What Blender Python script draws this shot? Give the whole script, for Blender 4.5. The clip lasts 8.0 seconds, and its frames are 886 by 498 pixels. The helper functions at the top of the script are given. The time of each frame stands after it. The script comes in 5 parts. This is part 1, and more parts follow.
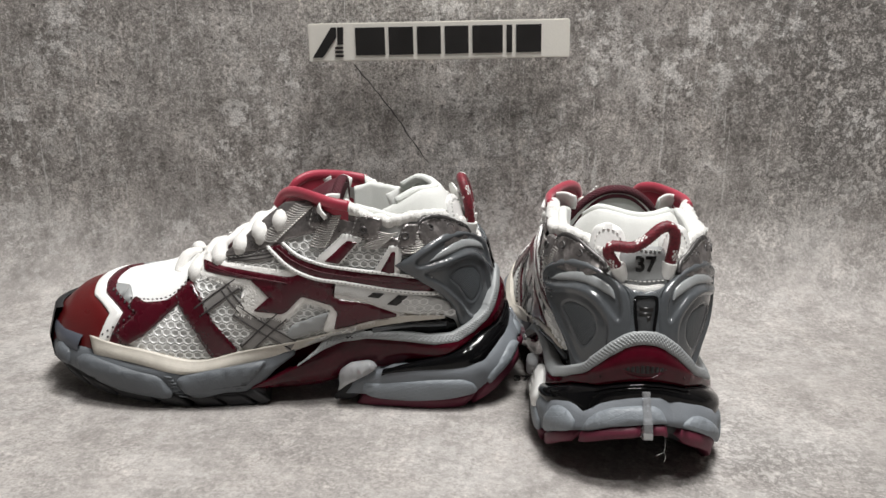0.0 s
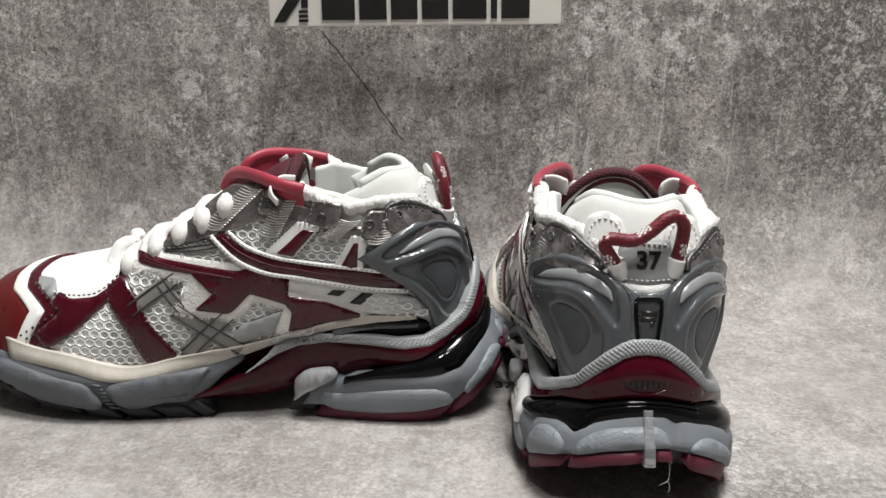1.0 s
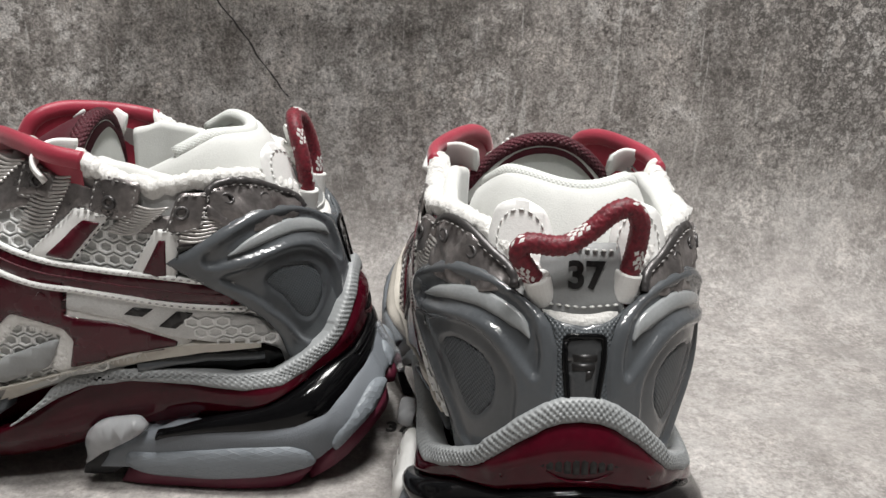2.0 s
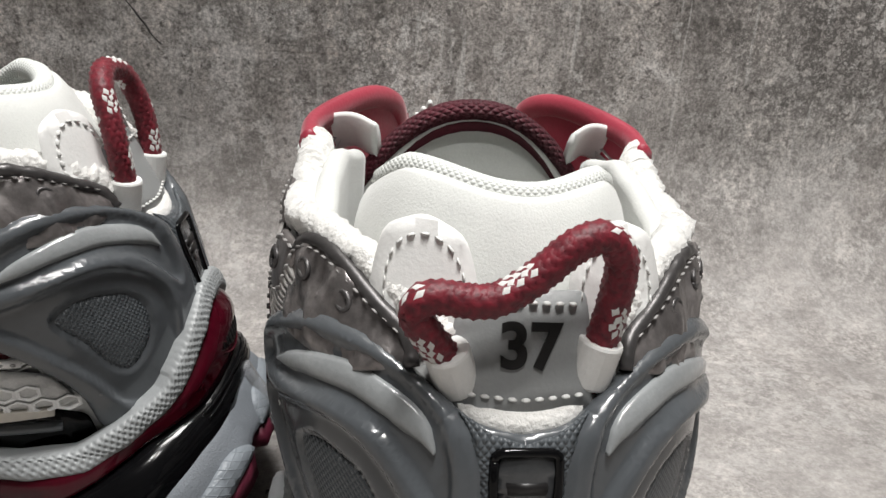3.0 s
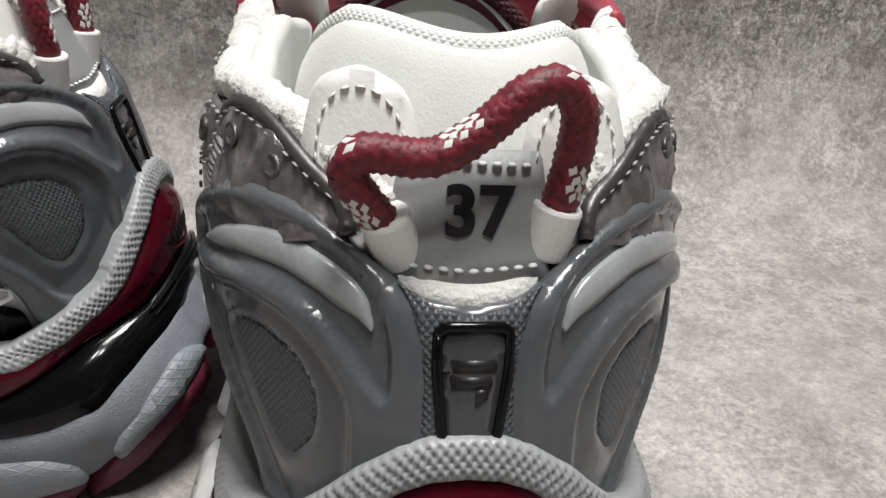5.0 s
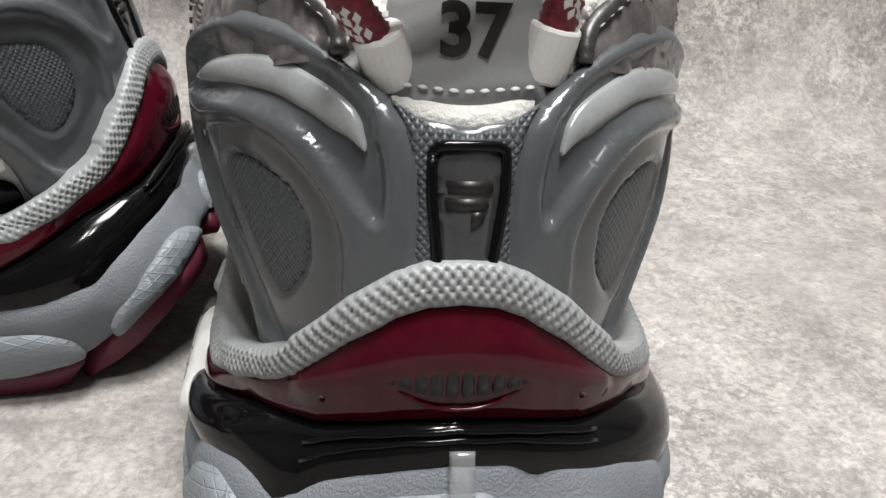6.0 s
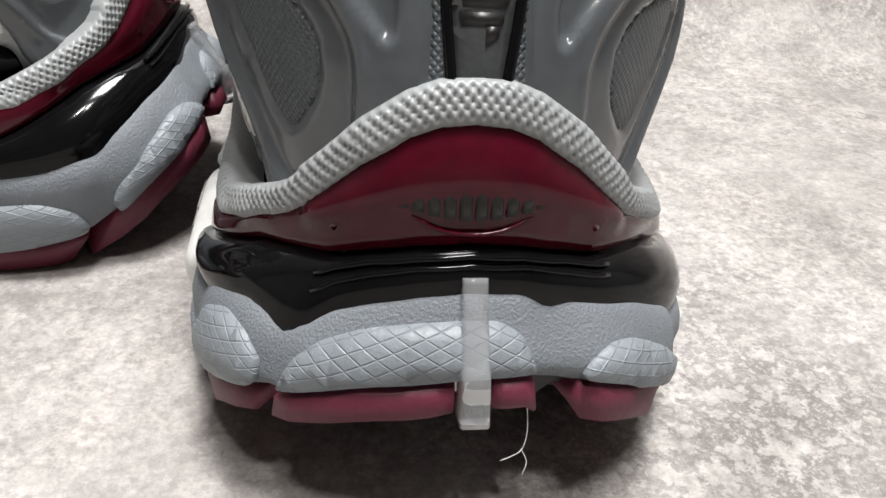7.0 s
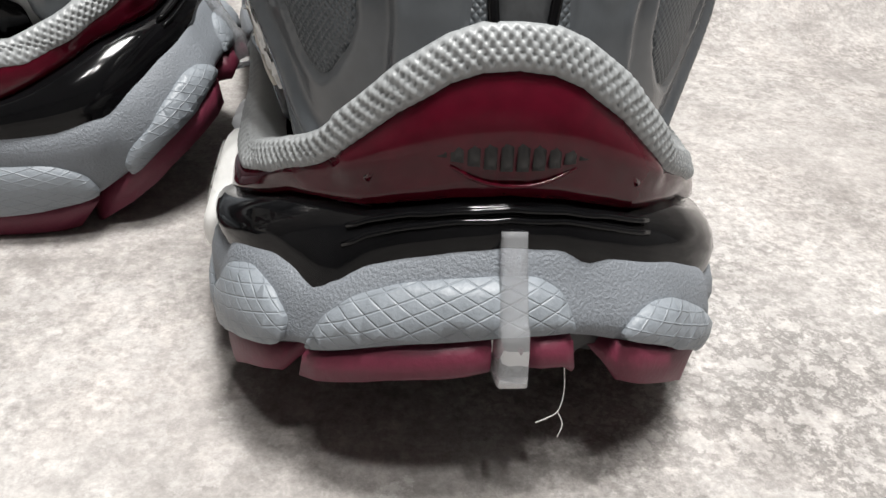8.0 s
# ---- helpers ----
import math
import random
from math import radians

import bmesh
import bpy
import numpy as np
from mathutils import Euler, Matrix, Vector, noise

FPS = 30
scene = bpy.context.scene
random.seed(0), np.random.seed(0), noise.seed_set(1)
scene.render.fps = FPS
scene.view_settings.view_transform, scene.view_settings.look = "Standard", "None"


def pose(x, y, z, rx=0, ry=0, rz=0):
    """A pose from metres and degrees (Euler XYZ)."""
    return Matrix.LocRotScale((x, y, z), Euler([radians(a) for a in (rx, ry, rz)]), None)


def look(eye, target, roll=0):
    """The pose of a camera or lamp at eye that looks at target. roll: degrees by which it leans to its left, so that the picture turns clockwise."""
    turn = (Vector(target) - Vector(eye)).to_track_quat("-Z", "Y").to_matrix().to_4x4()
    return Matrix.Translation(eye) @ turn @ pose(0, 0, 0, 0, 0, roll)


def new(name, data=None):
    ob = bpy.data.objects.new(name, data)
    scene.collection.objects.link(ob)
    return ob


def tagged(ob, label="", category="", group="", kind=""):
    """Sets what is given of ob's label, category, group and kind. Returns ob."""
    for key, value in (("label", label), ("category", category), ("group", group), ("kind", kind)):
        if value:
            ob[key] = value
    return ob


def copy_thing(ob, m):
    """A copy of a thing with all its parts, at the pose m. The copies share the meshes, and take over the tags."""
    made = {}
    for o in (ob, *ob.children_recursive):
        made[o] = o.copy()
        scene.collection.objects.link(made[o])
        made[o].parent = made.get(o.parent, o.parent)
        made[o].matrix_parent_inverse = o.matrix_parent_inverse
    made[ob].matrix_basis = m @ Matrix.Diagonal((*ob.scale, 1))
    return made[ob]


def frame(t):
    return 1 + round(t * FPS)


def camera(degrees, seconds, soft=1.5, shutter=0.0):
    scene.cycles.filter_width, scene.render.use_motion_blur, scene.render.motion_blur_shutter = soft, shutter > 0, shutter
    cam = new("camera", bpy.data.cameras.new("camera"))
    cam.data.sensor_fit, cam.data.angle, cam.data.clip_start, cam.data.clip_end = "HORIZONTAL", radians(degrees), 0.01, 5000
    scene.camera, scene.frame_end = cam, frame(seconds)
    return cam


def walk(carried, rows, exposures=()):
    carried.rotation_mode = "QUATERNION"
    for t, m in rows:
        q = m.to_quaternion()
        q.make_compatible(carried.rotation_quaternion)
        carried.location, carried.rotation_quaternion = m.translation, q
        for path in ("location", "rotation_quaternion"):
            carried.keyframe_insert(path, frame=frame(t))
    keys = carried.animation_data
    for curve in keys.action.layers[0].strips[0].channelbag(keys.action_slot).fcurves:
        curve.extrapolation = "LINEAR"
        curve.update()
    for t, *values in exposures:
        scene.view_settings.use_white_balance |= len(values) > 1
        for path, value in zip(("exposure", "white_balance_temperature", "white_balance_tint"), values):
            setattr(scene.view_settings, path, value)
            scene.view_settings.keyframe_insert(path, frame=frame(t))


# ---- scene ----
cam = camera(57.0, 8.0)
PATH = [
    (0, (0.052, 0.062, 0.206), (-0.012, 1.985, -0.341), 0.9),
    (0.5, (0.051, 0.078, 0.203), (-0.002, 1.997, -0.358), 1.1),
    (1, (0.058, 0.118, 0.194), (0.024, 2.03, -0.392), 1.5),
    (1.5, (0.075, 0.175, 0.181), (0.084, 2.077, -0.438), 2.0),
    (2, (0.09, 0.231, 0.171), (0.154, 2.119, -0.485), 2.7),
    (2.2, (0.094, 0.253, 0.167), (0.183, 2.134, -0.506), 3.0),
    (3.5, (0.115, 0.329, 0.156), (0.313, 2.153, -0.641), 4.3),
    (4, (0.117, 0.329, 0.156), (0.322, 2.132, -0.685), 4.2),
    (5.5, (0.118, 0.32, 0.134), (0.315, 2.075, -0.806), 4.1),
    (6, (0.119, 0.317, 0.126), (0.316, 2.045, -0.863), 4.1),
    (6.5, (0.119, 0.314, 0.117), (0.32, 2.013, -0.919), 4.3),
    (7, (0.117, 0.309, 0.109), (0.326, 1.983, -0.966), 4.5),
    (7.5, (0.118, 0.309, 0.103), (0.339, 1.967, -0.995), 4.9),
    (8, (0.111, 0.31, 0.102), (0.345, 1.97, -0.989), 5.4),
]
walk(cam, [(t, look(eye, target, roll)) for t, eye, target, roll in PATH], ((0, 0.0), (2.0, 0.0), (3.5, -0.1), (4.2, -0.1), (5.5, 0.0), (6.0, 0.22), (6.5, 0.4), (7.5, 0.48), (8.0, 0.48)))

# ---------------------------------------------------------------- light
world = bpy.data.worlds.new("room_light")
scene.world = world
world.use_nodes = True
world.node_tree.nodes["Background"].inputs[0].default_value = (0.95, 0.97, 1.0, 1)
world.node_tree.nodes["Background"].inputs[1].default_value = 0.25


def area_lamp(name, eye, target, sx, sy, watts, colour):
    data = bpy.data.lights.new(name, "AREA")
    data.shape, data.size, data.size_y, data.energy, data.color = "RECTANGLE", sx, sy, watts, colour
    ob = new(name, data)
    ob.matrix_world = look(eye, target)
    return ob


area_lamp("ceiling_panel_light", (0.20, 0.45, 1.50), (0.08, 0.45, 0.0), 0.34, 0.34, 26.5, (1.0, 0.985, 0.965))
area_lamp("ceiling_tube_light", (0.04, 0.06, 1.30), (0.1, 0.42, 0.05), 0.04, 0.11, 2.8, (1.0, 0.98, 0.96))
area_lamp("ceiling_tube_light", (0.20, 0.06, 1.30), (0.1, 0.42, 0.05), 0.04, 0.11, 2.8, (1.0, 0.98, 0.96))


# ---------------------------------------------------------------- materials
def base_material(name):
    m = bpy.data.materials.new(name)
    m.use_nodes = True
    nt = m.node_tree
    return m, nt, nt.nodes["Principled BSDF"]


def noise_node(nt, scale, detail=4.0, rough=0.55, stretch=None):
    tc = nt.nodes.new("ShaderNodeTexCoord")
    n = nt.nodes.new("ShaderNodeTexNoise")
    n.inputs["Scale"].default_value, n.inputs["Detail"].default_value, n.inputs["Roughness"].default_value = scale, detail, rough
    if stretch:
        mp = nt.nodes.new("ShaderNodeMapping")
        mp.inputs["Scale"].default_value = stretch
        nt.links.new(tc.outputs["Object"], mp.inputs["Vector"])
        nt.links.new(mp.outputs["Vector"], n.inputs["Vector"])
    else:
        nt.links.new(tc.outputs["Object"], n.inputs["Vector"])
    return n


def ramp(nt, source, stops):
    r = nt.nodes.new("ShaderNodeValToRGB")
    while len(r.color_ramp.elements) < len(stops):
        r.color_ramp.elements.new(0.5)
    for e, (pos, col) in zip(r.color_ramp.elements, stops):
        e.position, e.color = pos, (*col, 1) if len(col) == 3 else col
    nt.links.new(source, r.inputs["Fac"])
    return r.outputs["Color"]


def blend(nt, fac, a, b, mode="MIX"):
    n = nt.nodes.new("ShaderNodeMix")
    n.data_type, n.blend_type = "RGBA", mode
    for sock, val in ((n.inputs[0], fac), (n.inputs[6], a), (n.inputs[7], b)):
        if isinstance(val, (int, float)):
            sock.default_value = val
        elif isinstance(val, tuple):
            sock.default_value = (*val, 1)
        else:
            nt.links.new(val, sock)
    return n.outputs[2]


def bump(nt, bsdf, height, strength, distance, below=None):
    b = nt.nodes.new("ShaderNodeBump")
    b.inputs["Strength"].default_value, b.inputs["Distance"].default_value = strength, distance
    nt.links.new(height, b.inputs["Height"])
    if below:
        nt.links.new(below, b.inputs["Normal"])
    nt.links.new(b.outputs["Normal"], bsdf.inputs["Normal"])
    return b.outputs["Normal"]


def surface(name, colour, rough=0.5, metal=0.0, vary=0.15, scale=60, grain=900, grain_depth=0.00015, coat=0.0, sheen=0.0, dots=0.0, dot_scale=700, sub=0.0, lattice=0.0, spec=0.5):
    """A material with slow colour change, fine grain and, if asked, a dimpled relief."""
    m, nt, b = base_material(name)
    slow = noise_node(nt, scale, 3)
    fine = noise_node(nt, grain, 3)
    dark = tuple(c * (1 - vary) for c in colour)
    light = tuple(min(1, c * (1 + vary * 0.6)) for c in colour)
    c1 = ramp(nt, slow.outputs["Fac"], ((0.3, dark), (0.7, light)))
    c2 = ramp(nt, fine.outputs["Fac"], ((0.3, (1 - vary * 0.7,) * 3), (0.65, (1, 1, 1))))
    nt.links.new(blend(nt, 1.0, c1, c2, "MULTIPLY"), b.inputs["Base Color"])
    b.inputs["Metallic"].default_value = metal
    r = ramp(nt, slow.outputs["Fac"], ((0.3, (max(0.02, rough - 0.07),) * 3), (0.7, (min(1, rough + 0.07),) * 3)))
    nt.links.new(r, b.inputs["Roughness"])
    b.inputs["Coat Weight"].default_value = coat
    b.inputs["Specular IOR Level"].default_value = spec
    b.inputs["Coat Roughness"].default_value = 0.06
    b.inputs["Sheen Weight"].default_value = sheen
    if sub:
        b.inputs["Subsurface Weight"].default_value = sub
        b.inputs["Subsurface Radius"].default_value = (0.003, 0.003, 0.003)
    below = bump(nt, b, fine.outputs["Fac"], 0.5, grain_depth)
    if dots:
        uv = nt.nodes.new("ShaderNodeUVMap")
        sep = nt.nodes.new("ShaderNodeSeparateXYZ")
        nt.links.new(uv.outputs["UV"], sep.inputs[0])
        waves = []
        for op in ("ADD", "SUBTRACT"):
            mix = nt.nodes.new("ShaderNodeMath")
            mix.operation = op
            nt.links.new(sep.outputs["X"], mix.inputs[0])
            nt.links.new(sep.outputs["Y"], mix.inputs[1])
            k = nt.nodes.new("ShaderNodeMath")
            k.operation = "MULTIPLY"
            k.inputs[1].default_value = dot_scale
            nt.links.new(mix.outputs[0], k.inputs[0])
            sn = nt.nodes.new("ShaderNodeMath")
            sn.operation = "SINE"
            nt.links.new(k.outputs[0], sn.inputs[0])
            waves.append(sn)
        prod = nt.nodes.new("ShaderNodeMath")
        prod.operation = "MULTIPLY"
        nt.links.new(waves[0].outputs[0], prod.inputs[0])
        nt.links.new(waves[1].outputs[0], prod.inputs[1])
        sq = nt.nodes.new("ShaderNodeMath")
        sq.operation = "ABSOLUTE"
        nt.links.new(prod.outputs[0], sq.inputs[0])
        bump(nt, b, sq.outputs[0], 1.0, dots, below)
    if lattice:
        uv = nt.nodes.new("ShaderNodeUVMap")
        sep = nt.nodes.new("ShaderNodeSeparateXYZ")
        nt.links.new(uv.outputs["UV"], sep.inputs[0])
        lines = []
        for sign in (1, -1):
            a = nt.nodes.new("ShaderNodeMath")
            a.operation, a.inputs[1].default_value = "MULTIPLY", 700
            nt.links.new(sep.outputs["X"], a.inputs[0])
            c = nt.nodes.new("ShaderNodeMath")
            c.operation, c.inputs[1].default_value = "MULTIPLY_ADD", sign * 1600
            nt.links.new(sep.outputs["Y"], c.inputs[0])
            nt.links.new(a.outputs[0], c.inputs[2])
            sn = nt.nodes.new("ShaderNodeMath")
            sn.operation = "SINE"
            nt.links.new(c.outputs[0], sn.inputs[0])
            ab = nt.nodes.new("ShaderNodeMath")
            ab.operation = "ABSOLUTE"
            nt.links.new(sn.outputs[0], ab.inputs[0])
            lines.append(ab)
        low = nt.nodes.new("ShaderNodeMath")
        low.operation = "MINIMUM"
        nt.links.new(lines[0].outputs[0], low.inputs[0])
        nt.links.new(lines[1].outputs[0], low.inputs[1])
        h = ramp(nt, low.outputs[0], ((0.0, (1, 1, 1)), (0.28, (0, 0, 0))))
        bump(nt, b, h, 1.0, lattice, below)
    return m


def concrete_material():
    """Printed backdrop sheet with the look of worn grey concrete: clouds, pale chips, dark pits and scratches."""
    m, nt, b = base_material("concrete_print")
    clouds = noise_node(nt, 7, 6, 0.6)
    base = ramp(nt, clouds.outputs["Fac"], ((0.30, (0.25, 0.235, 0.225)), (0.5, (0.335, 0.316, 0.302)), (0.70, (0.44, 0.424, 0.41))))
    mid = noise_node(nt, 34, 14, 0.80)
    c = blend(nt, 1.0, base, ramp(nt, mid.outputs["Fac"], ((0.36, (0.56, 0.55, 0.54)), (0.5, (1, 1, 1)), (0.64, (1.38, 1.37, 1.36)))), "MULTIPLY")
    fine = noise_node(nt, 420, 4, 0.75)
    grainy = noise_node(nt, 16, 5, 0.7)
    how = ramp(nt, grainy.outputs["Fac"], ((0.40, (0.25, 0.25, 0.25)), (0.60, (1, 1, 1))))
    c = blend(nt, how, c, blend(nt, 1.0, c, ramp(nt, fine.outputs["Fac"], ((0.37, (0.50, 0.49, 0.48)), (0.5, (1, 1, 1)), (0.63, (1.45, 1.44, 1.42)))), "MULTIPLY"))
    brush = noise_node(nt, 150, 5, 0.7, (1, 1, 0.22))
    c = blend(nt, 0.7, c, ramp(nt, brush.outputs["Fac"], ((0.36, (0.72, 0.71, 0.70)), (0.5, (1, 1, 1)), (0.66, (1.3, 1.29, 1.28)))), "MULTIPLY")
    spots = nt.nodes.new("ShaderNodeTexVoronoi")
    spots.inputs["Scale"].default_value = 105
    warp = noise_node(nt, 70, 6, 0.75)
    wv = nt.nodes.new("ShaderNodeVectorMath")
    wv.operation, wv.inputs[3].default_value = "SCALE", 0.03
    nt.links.new(warp.outputs["Color"], wv.inputs[0])
    tw = nt.nodes.new("ShaderNodeTexCoord")
    av = nt.nodes.new("ShaderNodeVectorMath")
    nt.links.new(tw.outputs["Object"], av.inputs[0])
    nt.links.new(wv.outputs[0], av.inputs[1])
    nt.links.new(av.outputs[0], spots.inputs["Vector"])
    flake = ramp(nt, spots.outputs["Distance"], ((0.12, (0.6, 0.6, 0.6)), (0.22, (0, 0, 0))))
    few = noise_node(nt, 11, 3)
    there = ramp(nt, few.outputs["Fac"], ((0.50, (0, 0, 0)), (0.60, (1, 1, 1))))
    c = blend(nt, blend(nt, 1.0, flake, there, "MULTIPLY"), c, (0.64, 0.625, 0.605))
    where = noise_node(nt, 5.5, 2)
    pits = noise_node(nt, 190, 6, 0.68)
    pit = ramp(nt, pits.outputs["Fac"], ((0.52, (0, 0, 0)), (0.60, (0.8, 0.8, 0.8))))
    zone = ramp(nt, where.outputs["Fac"], ((0.52, (0, 0, 0)), (0.66, (1, 1, 1))))
    c = blend(nt, blend(nt, 1.0, pit, zone, "MULTIPLY"), c, (0.15, 0.14, 0.13))
    chips = noise_node(nt, 95, 9, 0.74)
    chip = ramp(nt, chips.outputs["Fac"], ((0.59, (0, 0, 0)), (0.64, (0.6, 0.6, 0.6))))
    c = blend(nt, chip, c, (0.60, 0.585, 0.565))
    # contrast grows with height: pale scraped paint, dark specks, scratches on the upright part
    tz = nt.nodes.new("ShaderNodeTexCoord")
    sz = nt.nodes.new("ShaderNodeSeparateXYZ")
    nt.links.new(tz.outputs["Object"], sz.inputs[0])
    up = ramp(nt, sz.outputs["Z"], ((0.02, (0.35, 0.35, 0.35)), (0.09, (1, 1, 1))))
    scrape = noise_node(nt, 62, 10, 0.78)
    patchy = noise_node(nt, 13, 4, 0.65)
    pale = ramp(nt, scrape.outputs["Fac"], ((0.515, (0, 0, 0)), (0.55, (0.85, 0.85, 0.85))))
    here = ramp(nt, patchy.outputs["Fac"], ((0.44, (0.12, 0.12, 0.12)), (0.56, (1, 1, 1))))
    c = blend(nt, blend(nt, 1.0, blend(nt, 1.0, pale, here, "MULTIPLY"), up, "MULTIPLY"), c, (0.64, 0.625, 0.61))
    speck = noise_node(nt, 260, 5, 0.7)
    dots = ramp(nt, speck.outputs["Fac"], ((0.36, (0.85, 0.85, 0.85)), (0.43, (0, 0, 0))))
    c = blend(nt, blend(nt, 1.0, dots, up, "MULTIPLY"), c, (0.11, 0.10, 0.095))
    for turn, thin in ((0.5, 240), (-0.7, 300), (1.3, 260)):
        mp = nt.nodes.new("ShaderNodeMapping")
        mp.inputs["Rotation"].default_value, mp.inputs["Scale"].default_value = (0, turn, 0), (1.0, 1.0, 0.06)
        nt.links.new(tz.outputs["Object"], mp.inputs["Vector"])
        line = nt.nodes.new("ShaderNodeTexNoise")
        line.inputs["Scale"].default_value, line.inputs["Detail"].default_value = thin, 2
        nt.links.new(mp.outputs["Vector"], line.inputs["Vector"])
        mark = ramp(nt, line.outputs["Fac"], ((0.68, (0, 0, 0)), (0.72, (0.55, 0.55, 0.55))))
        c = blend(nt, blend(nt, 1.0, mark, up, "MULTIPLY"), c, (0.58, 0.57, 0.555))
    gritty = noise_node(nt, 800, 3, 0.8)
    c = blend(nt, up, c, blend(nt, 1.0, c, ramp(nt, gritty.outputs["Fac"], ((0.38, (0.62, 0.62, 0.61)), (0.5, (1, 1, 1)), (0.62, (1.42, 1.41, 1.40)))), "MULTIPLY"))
    # floor colour evened out and toned, putting soft focus and brightness into the print
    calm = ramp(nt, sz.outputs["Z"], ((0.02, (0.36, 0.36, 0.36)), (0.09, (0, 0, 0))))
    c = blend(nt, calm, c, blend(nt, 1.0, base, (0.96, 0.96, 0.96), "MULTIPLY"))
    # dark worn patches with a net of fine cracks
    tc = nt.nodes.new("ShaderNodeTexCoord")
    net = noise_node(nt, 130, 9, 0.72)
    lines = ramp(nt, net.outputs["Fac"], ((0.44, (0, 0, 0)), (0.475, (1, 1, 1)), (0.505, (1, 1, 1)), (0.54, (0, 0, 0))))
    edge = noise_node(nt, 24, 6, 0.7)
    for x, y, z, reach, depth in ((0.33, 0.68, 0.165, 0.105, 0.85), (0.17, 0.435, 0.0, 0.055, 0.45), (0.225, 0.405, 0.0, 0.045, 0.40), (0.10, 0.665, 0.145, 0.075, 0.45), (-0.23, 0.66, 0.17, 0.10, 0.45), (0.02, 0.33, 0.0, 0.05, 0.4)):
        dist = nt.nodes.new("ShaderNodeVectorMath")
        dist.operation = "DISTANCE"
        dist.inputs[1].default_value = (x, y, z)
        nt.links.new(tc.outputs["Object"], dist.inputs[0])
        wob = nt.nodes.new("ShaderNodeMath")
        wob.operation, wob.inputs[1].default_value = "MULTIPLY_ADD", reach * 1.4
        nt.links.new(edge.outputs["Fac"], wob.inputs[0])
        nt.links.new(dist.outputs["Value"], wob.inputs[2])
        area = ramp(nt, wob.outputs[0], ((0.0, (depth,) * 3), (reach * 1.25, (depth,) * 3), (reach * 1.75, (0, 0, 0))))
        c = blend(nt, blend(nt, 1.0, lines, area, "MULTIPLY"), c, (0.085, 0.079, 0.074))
    nt.links.new(c, b.inputs["Base Color"])
    b.inputs["Roughness"].default_value = 0.62
    b.inputs["Specular IOR Level"].default_value = 0.3
    bump(nt, b, fine.outputs["Fac"], 0.25, 0.0002)
    return m


def clear_material(name, tint, rough=0.08, pass_through=0.9):
    m, nt, b = base_material(name)
    n = noise_node(nt, 300, 3)
    nt.links.new(ramp(nt, n.outputs["Fac"], ((0.3, tuple(c * 0.92 for c in tint)), (0.7, tint))), b.inputs["Base Color"])
    b.inputs["Transmission Weight"].default_value, b.inputs["Roughness"].default_value, b.inputs["IOR"].default_value = pass_through, rough, 1.38
    return m


def rope_material():
    """Woven burgundy cord with white flecks, along the cord's own length."""
    m, nt, b = base_material("woven_cord")
    nz = noise_node(nt, 700, 2)
    red = ramp(nt, nz.outputs["Fac"], ((0.3, (0.085, 0.003, 0.010)), (0.7, (0.20, 0.008, 0.021))))
    nt.links.new(red, b.inputs["Base Color"])
    b.inputs["Roughness"].default_value = 0.55
    b.inputs["Sheen Weight"].default_value = 0.1
    bump(nt, b, nz.outputs["Fac"], 0.5, 0.0003)
    return m


